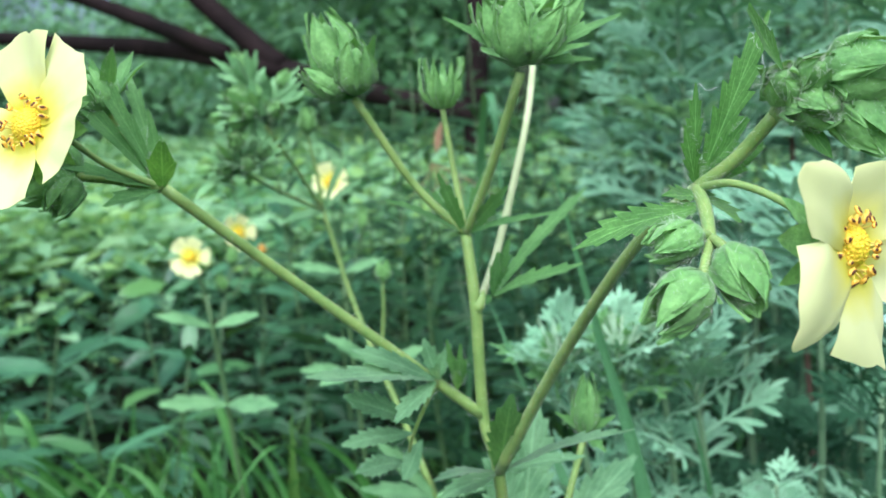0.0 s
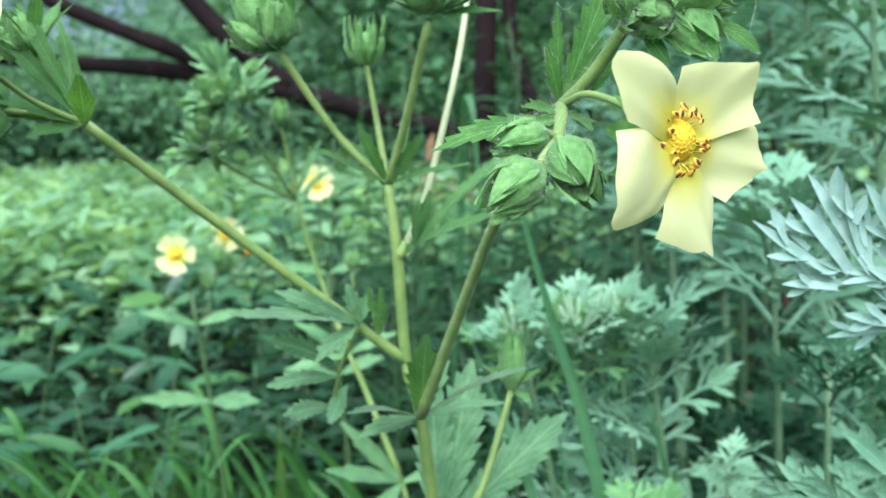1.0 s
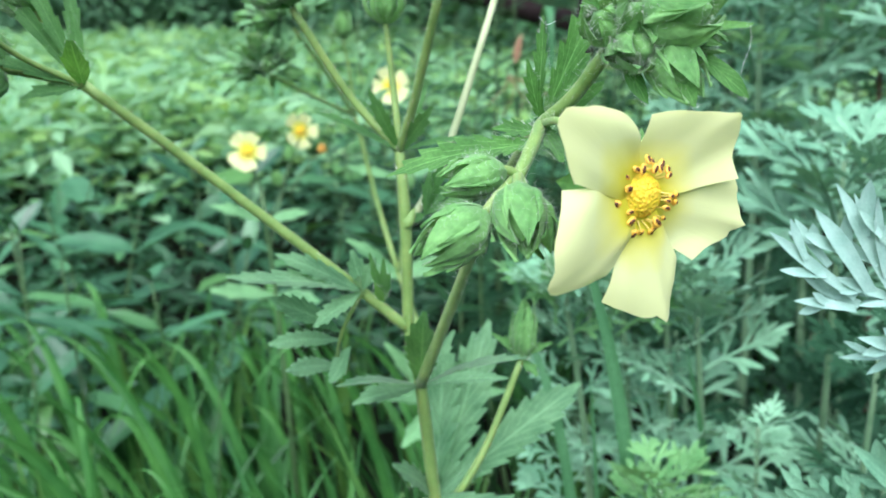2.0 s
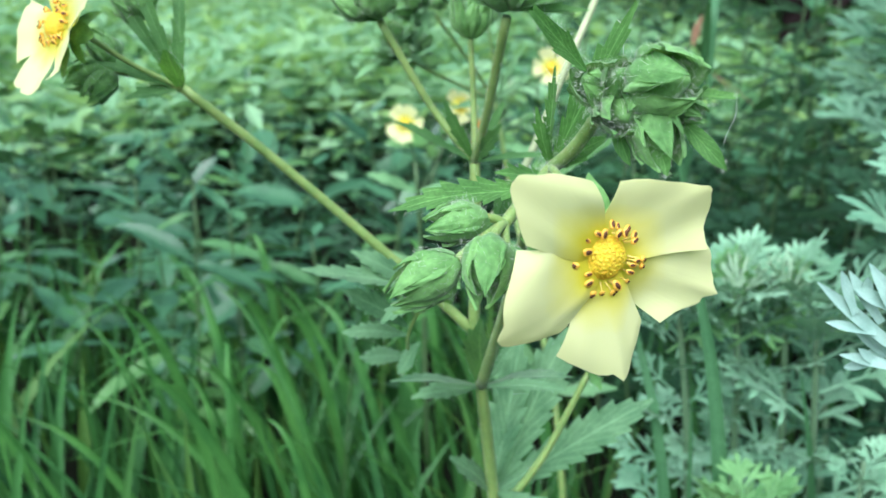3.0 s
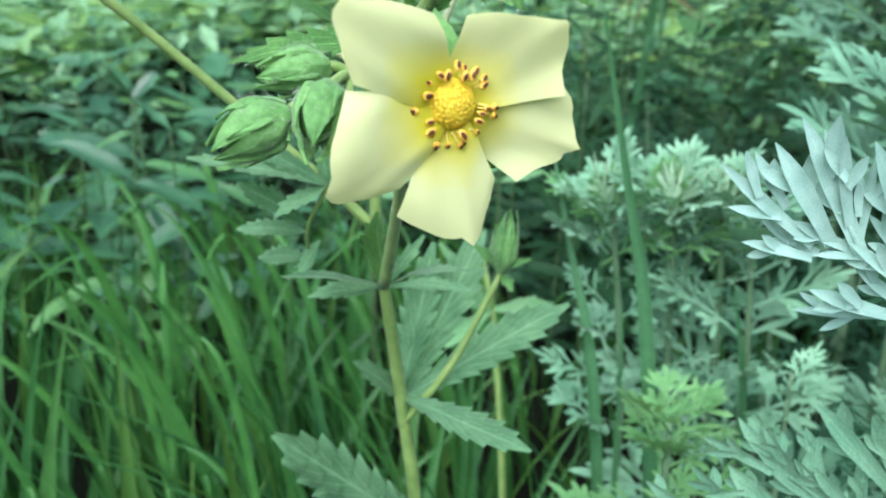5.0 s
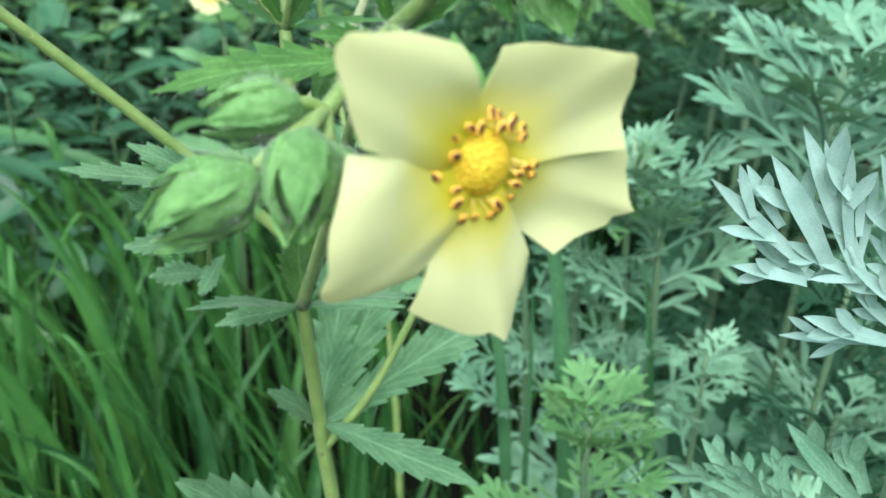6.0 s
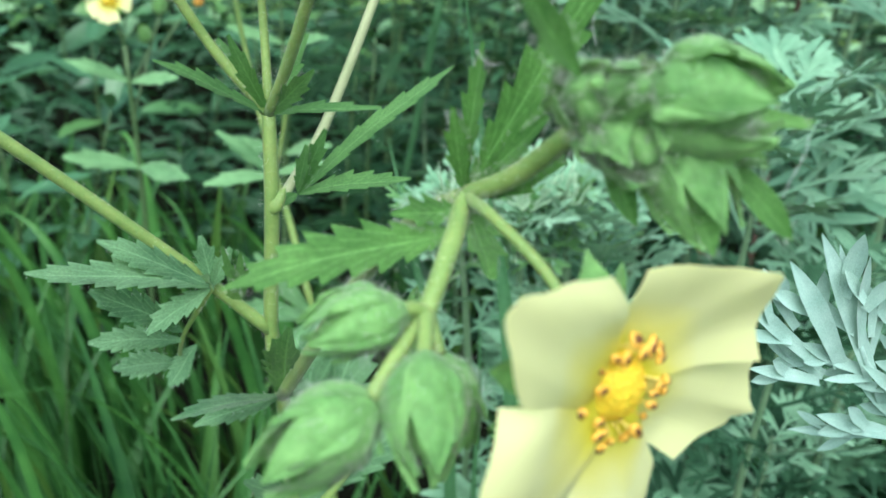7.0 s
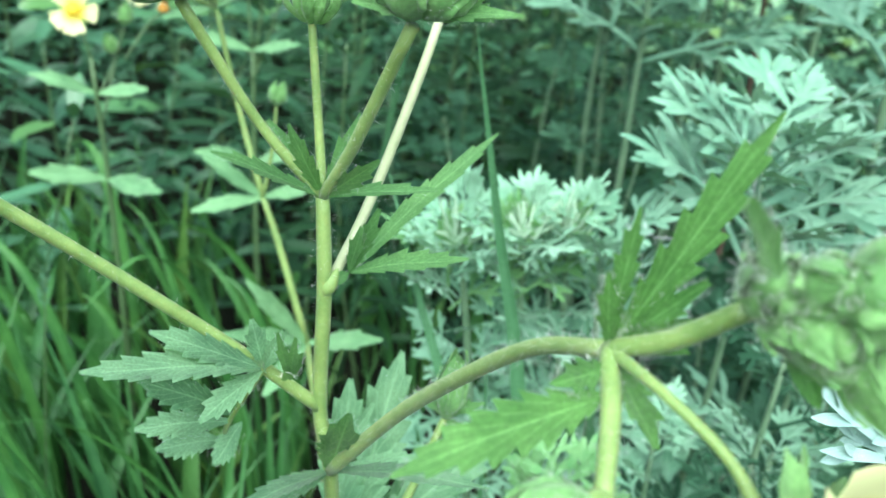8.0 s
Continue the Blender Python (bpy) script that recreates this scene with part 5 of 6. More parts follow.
# the wormwood stand behind; M_WORMD plants carry painted shade low in it
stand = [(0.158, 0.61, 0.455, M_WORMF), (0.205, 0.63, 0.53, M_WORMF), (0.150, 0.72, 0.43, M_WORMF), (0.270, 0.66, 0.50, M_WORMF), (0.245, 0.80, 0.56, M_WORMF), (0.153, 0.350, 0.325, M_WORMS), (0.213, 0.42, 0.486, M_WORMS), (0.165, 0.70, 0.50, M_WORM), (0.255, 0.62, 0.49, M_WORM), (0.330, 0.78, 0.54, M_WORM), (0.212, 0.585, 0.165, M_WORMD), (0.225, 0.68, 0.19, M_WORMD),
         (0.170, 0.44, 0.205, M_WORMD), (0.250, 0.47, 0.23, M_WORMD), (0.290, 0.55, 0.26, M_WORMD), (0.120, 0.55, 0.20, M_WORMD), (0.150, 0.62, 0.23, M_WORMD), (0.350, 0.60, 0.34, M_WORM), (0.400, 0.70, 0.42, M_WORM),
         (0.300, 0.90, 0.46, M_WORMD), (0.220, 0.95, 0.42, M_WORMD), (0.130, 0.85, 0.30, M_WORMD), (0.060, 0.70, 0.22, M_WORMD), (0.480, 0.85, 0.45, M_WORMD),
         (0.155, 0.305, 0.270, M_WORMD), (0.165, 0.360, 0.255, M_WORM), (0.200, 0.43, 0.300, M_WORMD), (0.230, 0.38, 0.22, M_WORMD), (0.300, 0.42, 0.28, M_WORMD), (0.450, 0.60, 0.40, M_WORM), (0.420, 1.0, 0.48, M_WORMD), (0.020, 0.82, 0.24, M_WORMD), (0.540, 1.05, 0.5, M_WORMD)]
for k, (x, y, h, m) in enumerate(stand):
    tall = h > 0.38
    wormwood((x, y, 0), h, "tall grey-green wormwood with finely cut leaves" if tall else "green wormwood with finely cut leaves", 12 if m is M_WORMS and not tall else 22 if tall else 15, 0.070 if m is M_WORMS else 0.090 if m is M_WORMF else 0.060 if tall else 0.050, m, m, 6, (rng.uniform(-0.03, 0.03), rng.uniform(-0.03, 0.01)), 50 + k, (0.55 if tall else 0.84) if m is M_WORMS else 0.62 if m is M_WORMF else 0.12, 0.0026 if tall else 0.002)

# ---- broad-leaved weeds ----
def weed_leaf_mesh(seed, shape):
    g = Geo()
    r = random.Random(seed)
    leaf(g, (0, 0, 0), (0, 1, -0.12), 0.30 + 0.05 * (seed % 3), (0, 0, 1), 0, 0.22 + 0.1 * r.random(), 0.22, 8, shape, 0.0, r.uniform(-0.3, 0.3), 0.06)
    return g.mesh("leaf", [M_WEED])


WEED_LEAF = [weed_leaf_mesh(s, 0.40 + 0.05 * (s % 2)) for s in range(5)]


def weed(base, height, seed, size=0.055):
    r = random.Random(seed)
    ob = thing("weed", base, "green weed with paired pointed leaves", "plant", "broad-leaved weeds")
    top = Vector((r.uniform(-0.03, 0.03), r.uniform(-0.03, 0.02), height))
    one_stem("stem", ob, (0, 0, 0), M_WEEDSTEM, [(0, 0, 0), top * 0.5 + Vector((r.uniform(-0.008, 0.008), 0, 0)), top], [0.0016, 0.0013, 0.0008], sides=6, steps=4)
    tiers = 4
    for k in range(tiers):
        s = 0.35 + 0.65 * k / (tiers - 1)
        a0 = k * 1.57 + r.uniform(-0.3, 0.3)
        for sgn in (0, math.pi):
            a = a0 + sgn
            d = Vector((math.cos(a), math.sin(a), 0.15 + 0.55 * max(0, s - 0.7) / 0.3 + r.uniform(-0.45, 0.35)))
            part("leaf", r.choice(WEED_LEAF), ob, "", leaf_pose(top * s, d, (0, -0.15, 1), size * (1.2 - 0.6 * max(0, s - 0.75) / 0.25) * r.uniform(0.75, 1.15)))
    return ob


proto = [weed((-0.345, 0.595, 0), 0.225, 1, 0.060), weed((-0.390, 0.785, 0), 0.205, 2, 0.068), weed((-0.315, 0.935, 0), 0.185, 3, 0.062), weed((-0.250, 0.640, 0), 0.190, 4, 0.050), weed((-0.460, 0.640, 0), 0.215, 5, 0.070)]
spots = []
tries = 0
while len(spots) < 250 and tries < 9000:
    tries += 1
    x, y = rng.uniform(-1.7, 0.45), 0.50 + 2.5 * rng.uniform(0, 1) ** 1.25
    if x < -0.35 - 0.62 * y or (y < 0.98 and x > -0.46 * y) or x > 0.02 + 0.1 * (y - 0.5) and y < 1.1 or (x > -0.12 and y < 0.75):
        continue
    if y >= 1.1 and x > -0.10 * y and rng.uniform(0, 1) < 0.6:
        continue
    if all((x - a) ** 2 + (y - b) ** 2 > (0.085 if y < 1.1 else 0.064) ** 2 for a, b in spots):
        spots.append((x, y))
for k, (x, y) in enumerate(spots):
    p = proto[k % 5]
    s = float(rng.uniform(0.8, 1.08)) * (0.84 if y < 0.8 else 1.0 if y < 1.2 else 0.95)
    c = copy_thing(p, pose(x, y, 0, rng.uniform(-14, 14), rng.uniform(-14, 14), rng.uniform(0, 360)))
    c.scale = (s, s, s)

for k in range(10):
    y = 1.0 + 1.5 * float(rng.uniform(0, 1))
    x = y * float(rng.uniform(-0.24, 0.30))
    c = copy_thing(proto[k % 5], pose(x, y, 0, rng.uniform(-6, 6), rng.uniform(-6, 6), rng.uniform(0, 360)))
    s = float(rng.uniform(1.5, 2.1))
    c.scale = (s * 0.85, s * 0.85, s)

# a few weeds that stand clear of the rest at the edge of the grass
for k, (x, y, z) in enumerate(((-0.301, 0.500, 0.247), (-0.284, 0.560, 0.231), (-0.318, 0.530, 0.206), (-0.231, 0.620, 0.214))):
    c = copy_thing(proto[(0, 2, 4)[k % 3]], pose(x, y, 0, 4 * math.sin(k * 2.0), 5 * math.cos(k * 3.0), 70 * k))
    s = z / (0.225, 0.185, 0.215)[k % 3]
    c.scale = (0.8, 0.8, s)

# taller weeds with narrow leaves
NARROW = []
for q in range(4):
    g = Geo()
    leaf(g, (0, 0, 0), (0, 1, -0.25 - 0.1 * q), 0.13 + 0.02 * q, (0, 0, 1), 0, 0.3, 0.3, 8, 0.4, 0.0, 0.3 * q - 0.4, 0.04)
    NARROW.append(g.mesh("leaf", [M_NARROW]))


def narrow_weed(base, height, seed, size=0.055):
    r = random.Random(seed)
    ob = thing("narrow_leaved_weed", base, "tall green weed with narrow drooping leaves", "plant", "narrow-leaved weeds")
    top = Vector((r.uniform(-0.04, 0.04), r.uniform(-0.04, 0.02), height))
    one_stem("stem", ob, (0, 0, 0), M_WEEDSTEM, [(0, 0, 0), top * 0.5 + Vector((r.uniform(-0.01, 0.01), 0, 0)), top], [0.0018, 0.0014, 0.0007], sides=6, steps=4)
    for k in range(30):
        s = 0.22 + 0.78 * k / 29
        a = k * 2.4 + r.uniform(-0.4, 0.4)
        d = Vector((math.cos(a), math.sin(a), 0.35 + 0.5 * s + r.uniform(-0.25, 0.25)))
        part("leaf", r.choice(NARROW), ob, "", leaf_pose(top * s, d, (0, -0.2, 1), size * (1.1 - 0.6 * s ** 3) * r.uniform(0.75, 1.2)))
    return ob


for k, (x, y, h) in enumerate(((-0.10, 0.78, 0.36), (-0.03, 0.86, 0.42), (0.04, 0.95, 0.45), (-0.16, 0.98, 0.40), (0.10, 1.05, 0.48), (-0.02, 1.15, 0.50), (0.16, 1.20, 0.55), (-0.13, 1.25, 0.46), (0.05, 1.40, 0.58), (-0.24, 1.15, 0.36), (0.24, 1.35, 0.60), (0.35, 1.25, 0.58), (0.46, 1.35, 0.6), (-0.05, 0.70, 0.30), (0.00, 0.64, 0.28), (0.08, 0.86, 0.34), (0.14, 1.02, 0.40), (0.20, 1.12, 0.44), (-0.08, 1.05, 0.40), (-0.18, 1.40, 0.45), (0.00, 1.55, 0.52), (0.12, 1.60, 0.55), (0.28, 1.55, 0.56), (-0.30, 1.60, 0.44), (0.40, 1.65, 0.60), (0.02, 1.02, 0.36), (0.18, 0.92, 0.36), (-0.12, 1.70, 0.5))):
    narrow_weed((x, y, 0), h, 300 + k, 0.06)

# low leafy ground cover between the weeds, its colour darkened to deepen the shaded gaps
n = 60000
rad = 0.25 + 3.0 * rng.uniform(0, 1, n) ** 0.75
ang = rng.uniform(0, 2 * np.pi, n)
px, py = rad * np.cos(ang), rad * np.sin(ang)
lawn = (px < 0.12 + 0.03 * np.sin(py * 40)) & (py > 0.15) & (py < 0.78 + 0.06 * np.sin(px * 17)) & (px > -0.75)
px, py = px[~lawn], py[~lawn]
n = len(px)
pz = np.where(py > 0.3, rng.uniform(0.0, 0.12, n), rng.uniform(0.01, 0.10, n))
a = rng.uniform(0, 6.28, n)
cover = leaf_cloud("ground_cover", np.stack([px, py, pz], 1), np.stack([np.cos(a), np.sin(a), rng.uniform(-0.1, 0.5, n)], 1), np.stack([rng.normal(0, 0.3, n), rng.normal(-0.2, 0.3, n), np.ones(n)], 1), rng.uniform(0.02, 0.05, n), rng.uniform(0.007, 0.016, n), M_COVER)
tagged(new("ground_cover", cover), "dense low weed leaves, green darkened for shade", "weeds", kind="stuff")

n = 60000
rad, ang = 2.6 + 9.0 * rng.uniform(0, 1, n) ** 0.8, rng.uniform(0, 2 * np.pi, n)
a = rng.uniform(0, 6.28, n)
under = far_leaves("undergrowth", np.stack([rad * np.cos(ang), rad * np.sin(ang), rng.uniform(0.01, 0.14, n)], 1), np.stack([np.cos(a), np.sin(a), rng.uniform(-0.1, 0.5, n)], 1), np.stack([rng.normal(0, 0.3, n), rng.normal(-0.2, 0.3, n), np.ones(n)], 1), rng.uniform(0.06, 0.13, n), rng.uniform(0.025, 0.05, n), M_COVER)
tagged(new("undergrowth", under), "low leaves under the meadow, green darkened for shade", "weeds", kind="stuff")
for k in range(40):
    rad, ang = 0.8 + 2.2 * float(rng.uniform(0, 1)), float(rng.uniform(0.93, 2.15)) * math.pi
    copy_thing(proto[k % 5], pose(rad * math.cos(ang), rad * math.sin(ang), 0, rng.uniform(-6, 6), rng.uniform(-6, 6), rng.uniform(0, 360)))

# meadow of taller weeds further off, all round, with haze in its pale leaf colour
n = 120000
rad = 1.9 + 8.5 * rng.uniform(0, 1, n) ** 1.5 + rng.normal(0, 0.25, n)
ang = rng.uniform(0, 2 * np.pi, n)
ang[: n // 2] = rng.normal(0.58 * np.pi, 0.30 * np.pi, n // 2)
px, py = rad * np.cos(ang), rad * np.sin(ang)
patch = np.array([noise.noise(Vector((x * 0.45, y * 0.45, 2.0))) for x, y in zip(px, py)])
open_side = np.clip((-0.06 * py - px) / 1.2 + 0.55 + 1.1 * patch + np.clip(0.4 - 0.5 * py, 0, 6), 0.10, 1.0)
keep = (rng.uniform(0, 1, n) < open_side)
px, py, rad, ang = px[keep], py[keep], rad[keep], ang[keep]
n = len(px)
bumps = np.array([noise.noise(Vector((x * 2.1, y * 2.1, 0.3))) for x, y in zip(px, py)])
pz = rng.uniform(0.3, 1.0, n) * (0.19 + 0.13 * bumps + 0.012 * rad)
a = rng.uniform(0, 6.28, n)
big = 0.8 + 0.12 * rad
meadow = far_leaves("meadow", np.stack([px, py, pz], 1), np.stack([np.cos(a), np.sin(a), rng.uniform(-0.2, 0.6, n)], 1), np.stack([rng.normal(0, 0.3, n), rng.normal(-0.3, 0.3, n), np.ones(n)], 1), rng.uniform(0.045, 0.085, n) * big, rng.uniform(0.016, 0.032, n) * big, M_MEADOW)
tagged(new("meadow", meadow), "green leafy meadow of weeds, paled for haze", "meadow", kind="stuff")

# ---- the tree with its low dark limb ----
TO = Vector((0.09, 3.25, 0))
tree = thing("tree", TO, "tree with dark bare lower limbs over the meadow", "tree")


def limb(name, pts, radii, label=""):
    g = Geo()
    tube(g, pts, radii, 12, 6, knobs=0.15)
    return part(name, g.mesh(name, [M_BARK], TO), tree, label)


limb("trunk", [(0.07, 3.25, -0.05), (0.070, 3.23, 0.25), (0.085, 3.2, 0.50), (0.105, 3.2, 0.75), (0.15, 3.3, 1.6), (0.0, 3.4, 3.2)], [0.060, 0.046, 0.040, 0.038, 0.034, 0.02])
limb("limb", [(0.075, 3.2, 0.36), (-0.190, 3.10, 0.430), (-0.503, 3.0, 0.532), (-0.965, 3.0, 0.640), (-1.431, 3.0, 0.700), (-2.4, 2.95, 0.86)], [0.038, 0.037, 0.035, 0.030, 0.023, 0.018], "dark reddish-brown bare limb")
limb("limb", [(-0.545, 3.0, 0.555), (-0.66, 3.0, 0.66), (-0.786, 3.0, 0.790), (-1.0, 3.05, 1.05)], [0.038, 0.036, 0.034, 0.026], "dark reddish-brown bare limb")
limb("limb", [(-0.70, 2.98, 0.600), (-0.889, 2.92, 0.690), (-1.246, 2.88, 0.862), (-1.6, 2.8, 1.1)], [0.028, 0.027, 0.025, 0.018], "dark reddish-brown bare limb")
limb("limb", [(0.09, 3.22, 0.15), (0.235, 3.2, 0.45), (0.220, 3.2, 0.56), (0.185, 3.2, 0.82), (0.25, 3.15, 1.5)], [0.030, 0.028, 0.028, 0.027, 0.02], "dark reddish-brown bare limb")
limb("limb", [(0.10, 3.2, 0.9), (0.45, 3.3, 1.25), (0.95, 3.35, 1.7)], [0.035, 0.028, 0.018], "dark reddish-brown bare limb")
n = 15000
px, py, pz = rng.normal(0.1, 1.3, n), rng.normal(3.9, 0.5, n), rng.uniform(0.30, 3.0, n)
keep = (py > 3.3) & ((pz > 1.05) | (px > -0.3) | (rng.uniform(0, 1, n) < 0.2))
px, py, pz = px[keep], py[keep], pz[keep]
n = len(px)
a = rng.uniform(0, 6.28, n)
crown = far_leaves("crown", np.stack([px, py, pz], 1) - np.array(TO), np.stack([np.cos(a), np.sin(a) - 0.3, rng.uniform(-0.7, 0.2, n)], 1), np.stack([rng.normal(0, 0.4, n), rng.normal(-0.4, 0.3, n), np.ones(n)], 1), rng.uniform(0.06, 0.11, n), rng.uniform(0.02, 0.035, n), M_SHRUB)
part("crown", crown, tree, "drooping narrow green leaves")

# ---- bushes that close the meadow ----
def bush(base, width, height, seed, count):
    r = np.random.default_rng(seed)
    ob = thing("bush", base, "dense dark green bush at the edge of the meadow", "bush", "bushes")
    clumps = []
    for k in range(9):
        a, f = k * 0.7 + seed, 0.25 + 0.75 * (k % 3) / 2
        top = (math.cos(a) * width * 0.42 * f, math.sin(a) * width * 0.3 * f, height * (0.95 - 0.35 * f + 0.1 * math.sin(seed + k * 2)))
        g = Geo()
        tube(g, [(0, 0, -0.05), (top[0] * 0.35, top[1] * 0.35, top[2] * 0.4), top], [0.045, 0.03, 0.008], 6, 3)
        part("stem", g.mesh("stem", [M_BARK]), ob)
        for q in range(5):
            clumps.append((np.array(top) * (0.25 + 0.18 * q), 0.24 + 0.05 * q))
    per = count // len(clumps)
    pts, al = [], []
    for c, spread in clumps:
        d = unit(r.normal(size=(per, 3)))
        pts.append(c + d * (spread * width * 0.5 * r.uniform(0.3, 1.0, per) ** 0.5)[:, None] * np.array([1, 1, 0.8]))
        al.append(d + r.normal(0, 0.5, (per, 3)) + np.array([0, 0, -0.3]))
    pts, al = np.concatenate(pts), np.concatenate(al)
    n = len(pts)
    cm = far_leaves("crown", pts, al, r.normal(0, 0.4, (n, 3)) + np.array([0, -0.3, 1]), r.uniform(0.07, 0.14, n), r.uniform(0.04, 0.07, n), M_BUSH)
    part("crown", cm, ob)
    return ob


for k in range(15):
    x = -9.5 + 1.35 * k
    bush((x, 8.6 + 0.9 * math.sin(k * 1.7) + (0 if x < -1 else -2.2), 0), 2.8 + 0.5 * math.sin(k * 2.3), 2.1 + 0.7 * math.sin(k * 1.1), 20 + k, 9000)
for k in range(9):
    x = -14 + 3.6 * k
    bush((x, 13.5 + 1.5 * math.sin(k * 2.1), 0), 5.5, 4.4 + 1.2 * math.sin(k * 1.9), 60 + k, 16000)
for k in range(8):
    a = math.pi * (1.0 + 1.0 * k / 7)
    bush((9 * math.cos(a), 9 * math.sin(a), 0), 4.5, 3.2, 90 + k, 6000)

# ---- cinquefoils further back ----
def far_cinquefoil(root, stems, flowers, buds, leaves, label, seed):
    r = random.Random(seed)
    ob = thing("cinquefoil", root, label, "plant", "cinquefoils behind")
    for pts, rad in stems:
        one_stem("stem", ob, root, M_STEM if root[1] < 0.5 else M_WEEDSTEM, pts, [rad, rad * 0.85, rad * 0.7], sides=7, steps=4)
    five = round_petals([a + r.uniform(-6, 6) for a in (-38, 34, 106, 178, 250)], 12.6, 11.5, 2.5, seed)
    for c, right, up in flowers:
        flower(ob, root, c, right, up, five, 1.0, 12, "small pale yellow flower", seed)
    for a, b, rad in buds:
        bud(ob, root, a, b, rad, turn=rad * 500)
    for a, b, w in leaves:
        one_leaf("leaf", ob, root, M_SPRAY, a, b, w, (0, -0.8, 0.8), 4, bite=0.8)
    return ob


def spray(centre, count, reach, size, seed, up=0.3):
    """Bud and leaf ends round a centre."""
    r = random.Random(seed)
    c = Vector(centre)
    buds, leaves = [], []
    for k in range(count):
        d = Vector((r.uniform(-1, 1), r.uniform(-1, 0.6), r.uniform(-0.5, 1) + up)).normalized()
        p = c + d * reach * r.uniform(0.3, 1.0)
        buds.append((p, p + d * size * r.uniform(0.8, 1.1), size * 0.28))
        for q in range(5):
            d2 = (d + Vector((r.uniform(-1, 1), r.uniform(-0.6, 0.6), r.uniform(-0.6, 0.6)))).normalized()
            leaves.append((p - d * reach * 0.3, p - d * reach * 0.3 + d2 * size * r.uniform(1.3, 2.2), size * 0.46))
    return buds, leaves


b1, l1 = spray((-0.071, 0.352, 0.3735), 15, 0.020, 0.0080, 1)
b2, l2 = spray((-0.077, 0.340, 0.3545), 12, 0.015, 0.0075, 2)
R2 = (0.010, 0.345, 0.0)
node = (-0.0587, 0.400, 0.3326)
far_cinquefoil(R2, [([R2, (-0.004, 0.360, 0.14), (-0.0174, 0.375, 0.2097)], 0.0019), ([(-0.0174, 0.375, 0.2097), (-0.0311, 0.385, 0.2472), (-0.0383, 0.390, 0.2639)], 0.0016), ([(-0.0383, 0.390, 0.2639), (-0.0498, 0.400, 0.2951), node], 0.0013),
                    ([node, (-0.070, 0.372, 0.343), (-0.077, 0.342, 0.353)], 0.0009), ([node, (-0.065, 0.378, 0.352), (-0.071, 0.354, 0.370)], 0.0009), ([node, (-0.060, 0.398, 0.350), (-0.062, 0.395, 0.366)], 0.0008), ([(-0.0383, 0.390, 0.2639), (-0.035, 0.388, 0.285), (-0.034, 0.388, 0.302)], 0.0008)],
               [], b1 + b2 + [((-0.062, 0.395, 0.366), (-0.061, 0.393, 0.376), 0.0036), ((-0.034, 0.388, 0.302), (-0.033, 0.388, 0.310), 0.003)],
               l1 + l2 + [(node, (-0.040, 0.390, 0.345), 0.005), (node, (-0.074, 0.385, 0.330), 0.005), (node, (-0.045, 0.395, 0.358), 0.004), (node, (-0.082, 0.395, 0.340), 0.005), ((-0.0383, 0.390, 0.2639), (-0.016, 0.380, 0.274), 0.007), ((-0.0383, 0.390, 0.2639), (-0.062, 0.375, 0.262), 0.007),
                          ((-0.0383, 0.390, 0.2639), (-0.060, 0.385, 0.280), 0.007), ((-0.0174, 0.375, 0.2097), (-0.045, 0.350, 0.225), 0.009), ((-0.0174, 0.375, 0.2097), (-0.040, 0.365, 0.240), 0.008), ((-0.0174, 0.375, 0.2097), (0.012, 0.355, 0.225), 0.009), ((-0.0174, 0.375, 0.2097), (-0.030, 0.350, 0.200), 0.009)], "slender cinquefoil with dense sprays of green buds", 21)
R3 = (-0.140, 0.555, 0.0)
far_cinquefoil(R3, [([R3, (-0.150, 0.556, 0.18), (-0.158, 0.556, 0.27)], 0.0018), ([(-0.158, 0.556, 0.27), (-0.163, 0.557, 0.285), (-0.1645, 0.556, 0.293)], 0.0008), ([(-0.154, 0.556, 0.23), (-0.153, 0.590, 0.27), (-0.150, 0.621, 0.298)], 0.0009), ([(-0.154, 0.556, 0.25), (-0.150, 0.570, 0.265), (-0.145, 0.575, 0.285)], 0.0008)],
               [((-0.1645, 0.553, 0.2945), (0.97, 0.1, 0.15), (-0.1, 0.2, 0.95)), ((-0.150, 0.619, 0.3001), (0.62, 0.72, 0.1), (0.1, 0.3, 0.95))], [((-0.145, 0.575, 0.285), (-0.144, 0.575, 0.296), 0.0036), ((-0.150, 0.57, 0.27), (-0.152, 0.566, 0.28), 0.003)],
               [((-0.155, 0.556, 0.25), (-0.185, 0.54, 0.262), 0.010), ((-0.155, 0.556, 0.25), (-0.125, 0.545, 0.258), 0.010), ((-0.152, 0.556, 0.2), (-0.185, 0.53, 0.21), 0.014), ((-0.152, 0.556, 0.2), (-0.115, 0.53, 0.205), 0.014)], "slender cinquefoil with two small pale yellow flowers", 22)
R4 = (-0.070, 0.610, 0.0)
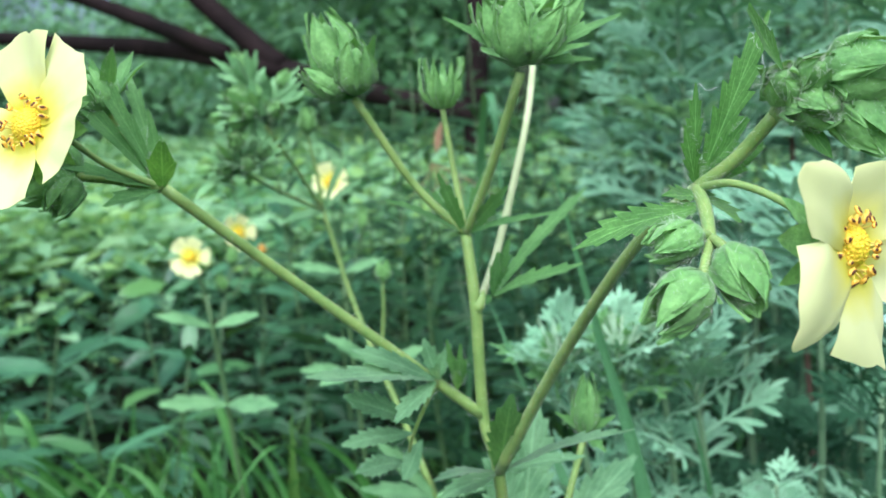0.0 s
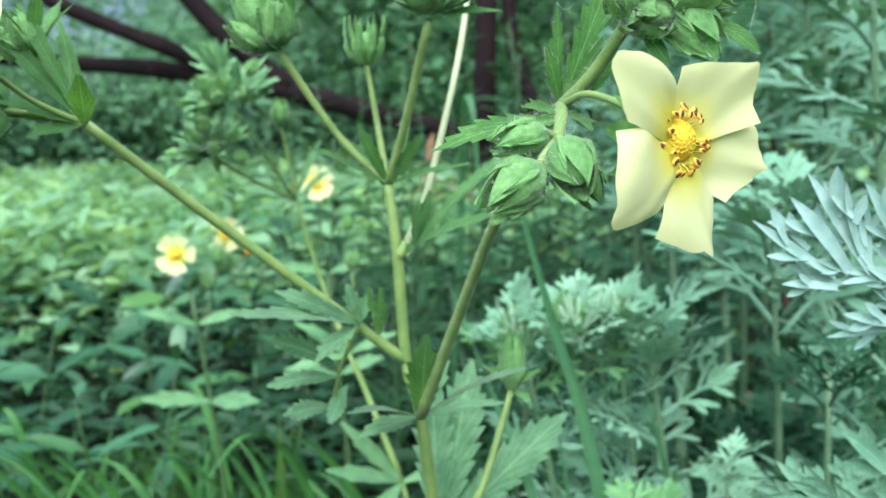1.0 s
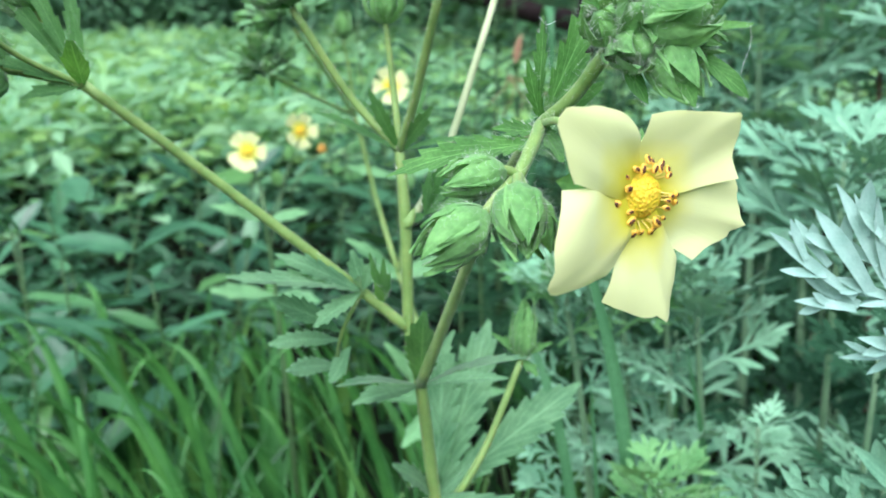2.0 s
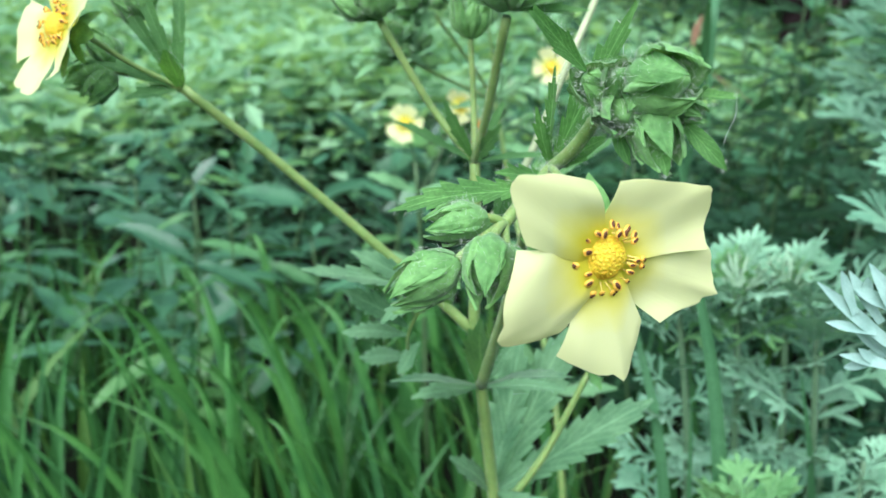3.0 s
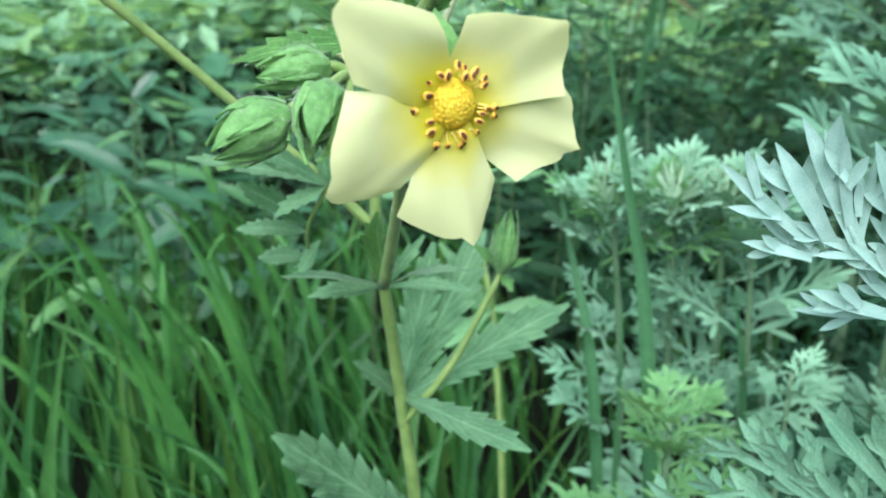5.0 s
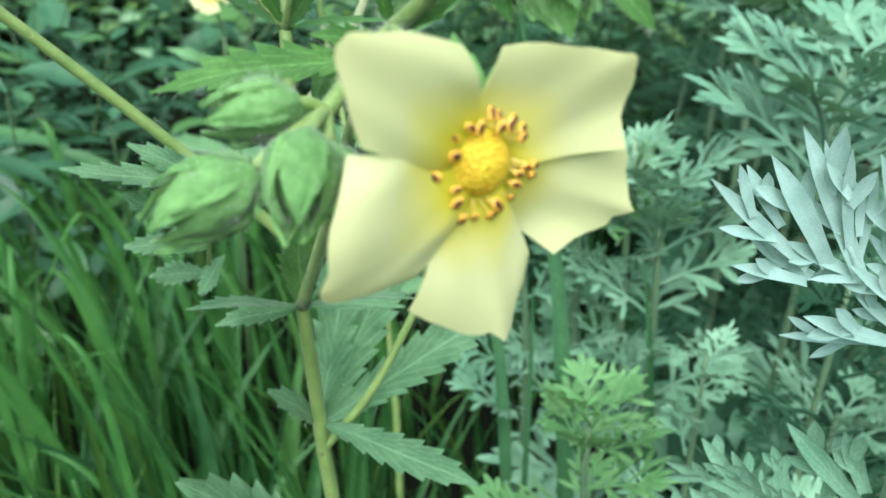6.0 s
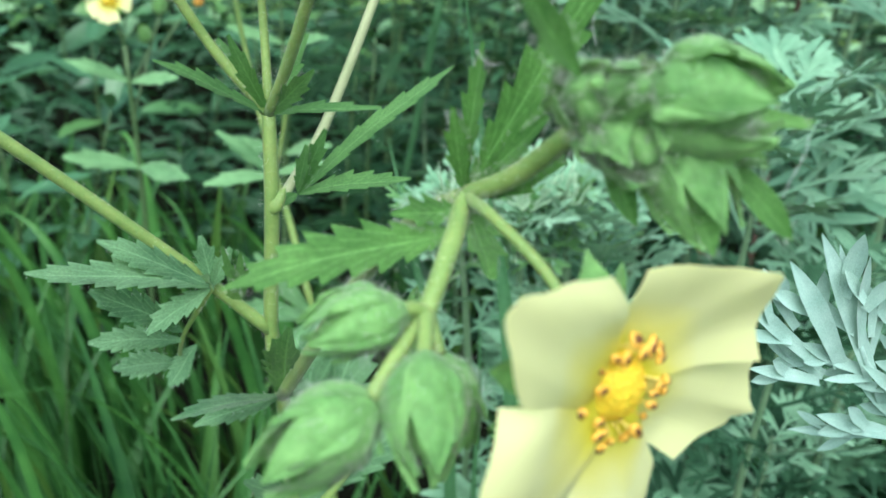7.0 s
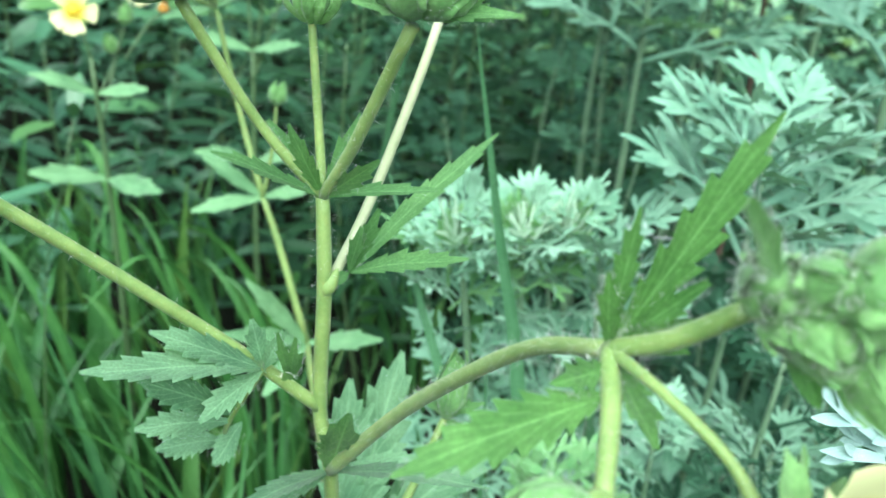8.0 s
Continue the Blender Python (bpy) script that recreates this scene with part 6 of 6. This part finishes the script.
far_cinquefoil(R4, [([R4, (-0.076, 0.610, 0.16), (-0.080, 0.608, 0.27)], 0.0018), ([(-0.080, 0.608, 0.27), (-0.0835, 0.609, 0.305), (-0.083, 0.608, 0.3295)], 0.0009), ([(-0.080, 0.608, 0.25), (-0.070, 0.605, 0.28), (-0.064, 0.602, 0.300)], 0.0009)],
               [((-0.0832, 0.6055, 0.3312), (0.93, 0.25, -0.25), (0.2, 0.35, 0.9))], [((-0.064, 0.602, 0.300), (-0.063, 0.601, 0.310), 0.0035)],
               [((-0.080, 0.608, 0.27), (-0.050, 0.590, 0.280), 0.010), ((-0.080, 0.608, 0.27), (-0.110, 0.590, 0.280), 0.010), ((-0.078, 0.61, 0.2), (-0.045, 0.59, 0.215), 0.012), ((-0.078, 0.61, 0.2), (-0.11, 0.59, 0.21), 0.012)], "slender cinquefoil with one small pale yellow flower", 23)

g = Geo()
blob(g, (-0.1352, 0.6200, 0.2883), (0.1, -0.4, 0.9), 0.0075, 0.0036, 5, 0.2)
back_plant = [o for o in scene.objects if o.get("label", "").startswith("slender cinquefoil with two")][0]
part("faded_flower", g.mesh("faded_flower", [M_RUST], R3), back_plant, "withered orange-brown flower")
one_stem("stem", back_plant, R3, M_WEEDSTEM, [(-0.150, 0.590, 0.262), (-0.143, 0.612, 0.278), (-0.1352, 0.6200, 0.2853)], [0.0008, 0.0007, 0.0007], sides=6)

# ---- small dry and hanging bits ----
single_blade([(-0.02, 0.66, 0.0), (0.01, 0.60, 0.28), (0.018, 0.55, 0.372), (0.0225, 0.52, 0.3735), (0.0240, 0.52, 0.3385), (0.0265, 0.52, 0.3040)], 0.0050, "arching grass blade with a hanging tip")

stalk = thing("grass_seed_head", (-0.150, 0.42, 0), "thin green grass stalk with a feathery seed head", "grass")
SO = (-0.150, 0.42, 0)
one_stem("stalk", stalk, SO, M_WEEDSTEM, [(-0.150, 0.42, 0), (-0.142, 0.42, 0.12), (-0.1365, 0.42, 0.20), (-0.1320, 0.42, 0.228)], [0.0006, 0.0005, 0.0004, 0.0002], sides=6)
for k in range(26):
    t = k / 25
    p = Vector((-0.1385, 0.42, 0.190)).lerp(Vector((-0.1320, 0.42, 0.228)), t)
    a = k * 2.4
    d = Vector((math.cos(a) * 0.5, math.sin(a) * 0.5, 0.8))
    g = Geo()
    leaf(g, p, p + d * 0.006 * (1.1 - 0.6 * t), 0.0013, (0, -1, 0.3), 0, 0.05, 0.4, 5, 0.4)
    part("spikelet", g.mesh("spikelet", [M_WORM], SO), stalk)

DO = (-0.03, 0.86, 0)
dead = thing("dry_stalk", DO, "dry reddish-brown broken weed stalk with a curled leaf", "plant")
one_stem("stalk", dead, DO, M_WEEDSTEM, [DO, (-0.028, 0.855, 0.2), (-0.0247, 0.85, 0.322), (-0.018, 0.85, 0.338)], [0.0016, 0.0013, 0.001, 0.0008], sides=6)
one_leaf("leaf", dead, DO, M_DRY, (-0.018, 0.85, 0.336), (-0.0112, 0.85, 0.364), 0.009, (0, -1, 0.1), 0, twist=1.2, label="curled brown dead leaf")
for k in range(6):
    one_stem("stalk", dead, DO, M_DRY, [(-0.0235, 0.85, 0.326), (-0.026 + 0.008 * k, 0.845, 0.316 - 0.004 * (k % 3)), (-0.045 + 0.017 * k, 0.84, 0.296 - 0.006 * (k % 2))], [0.0005, 0.0004, 0.0003], sides=5)
chip = thing("dead_leaf", (0.195, 0.596, 0.172), "small curled orange-brown dead leaf on wormwood", "leaf")
one_leaf("blade", chip, (0.195, 0.596, 0.172), M_DRY, (0.1935, 0.597, 0.164), (0.1965, 0.593, 0.179), 0.0075, (0.2, -1, 0.3), 0, twist=0.8)
RO = (0.2562, 0.66, 0)
cane = thing("dry_stalk", RO, "thin dry reddish-brown weed stalk among the wormwood", "plant")
one_stem("stalk", cane, RO, M_REDSTALK, [RO, (0.2442, 0.66, 0.2243), (0.2364, 0.66, 0.3476), (0.2347, 0.66, 0.4412)], [0.0024, 0.0020, 0.0016, 0.0012], sides=7)
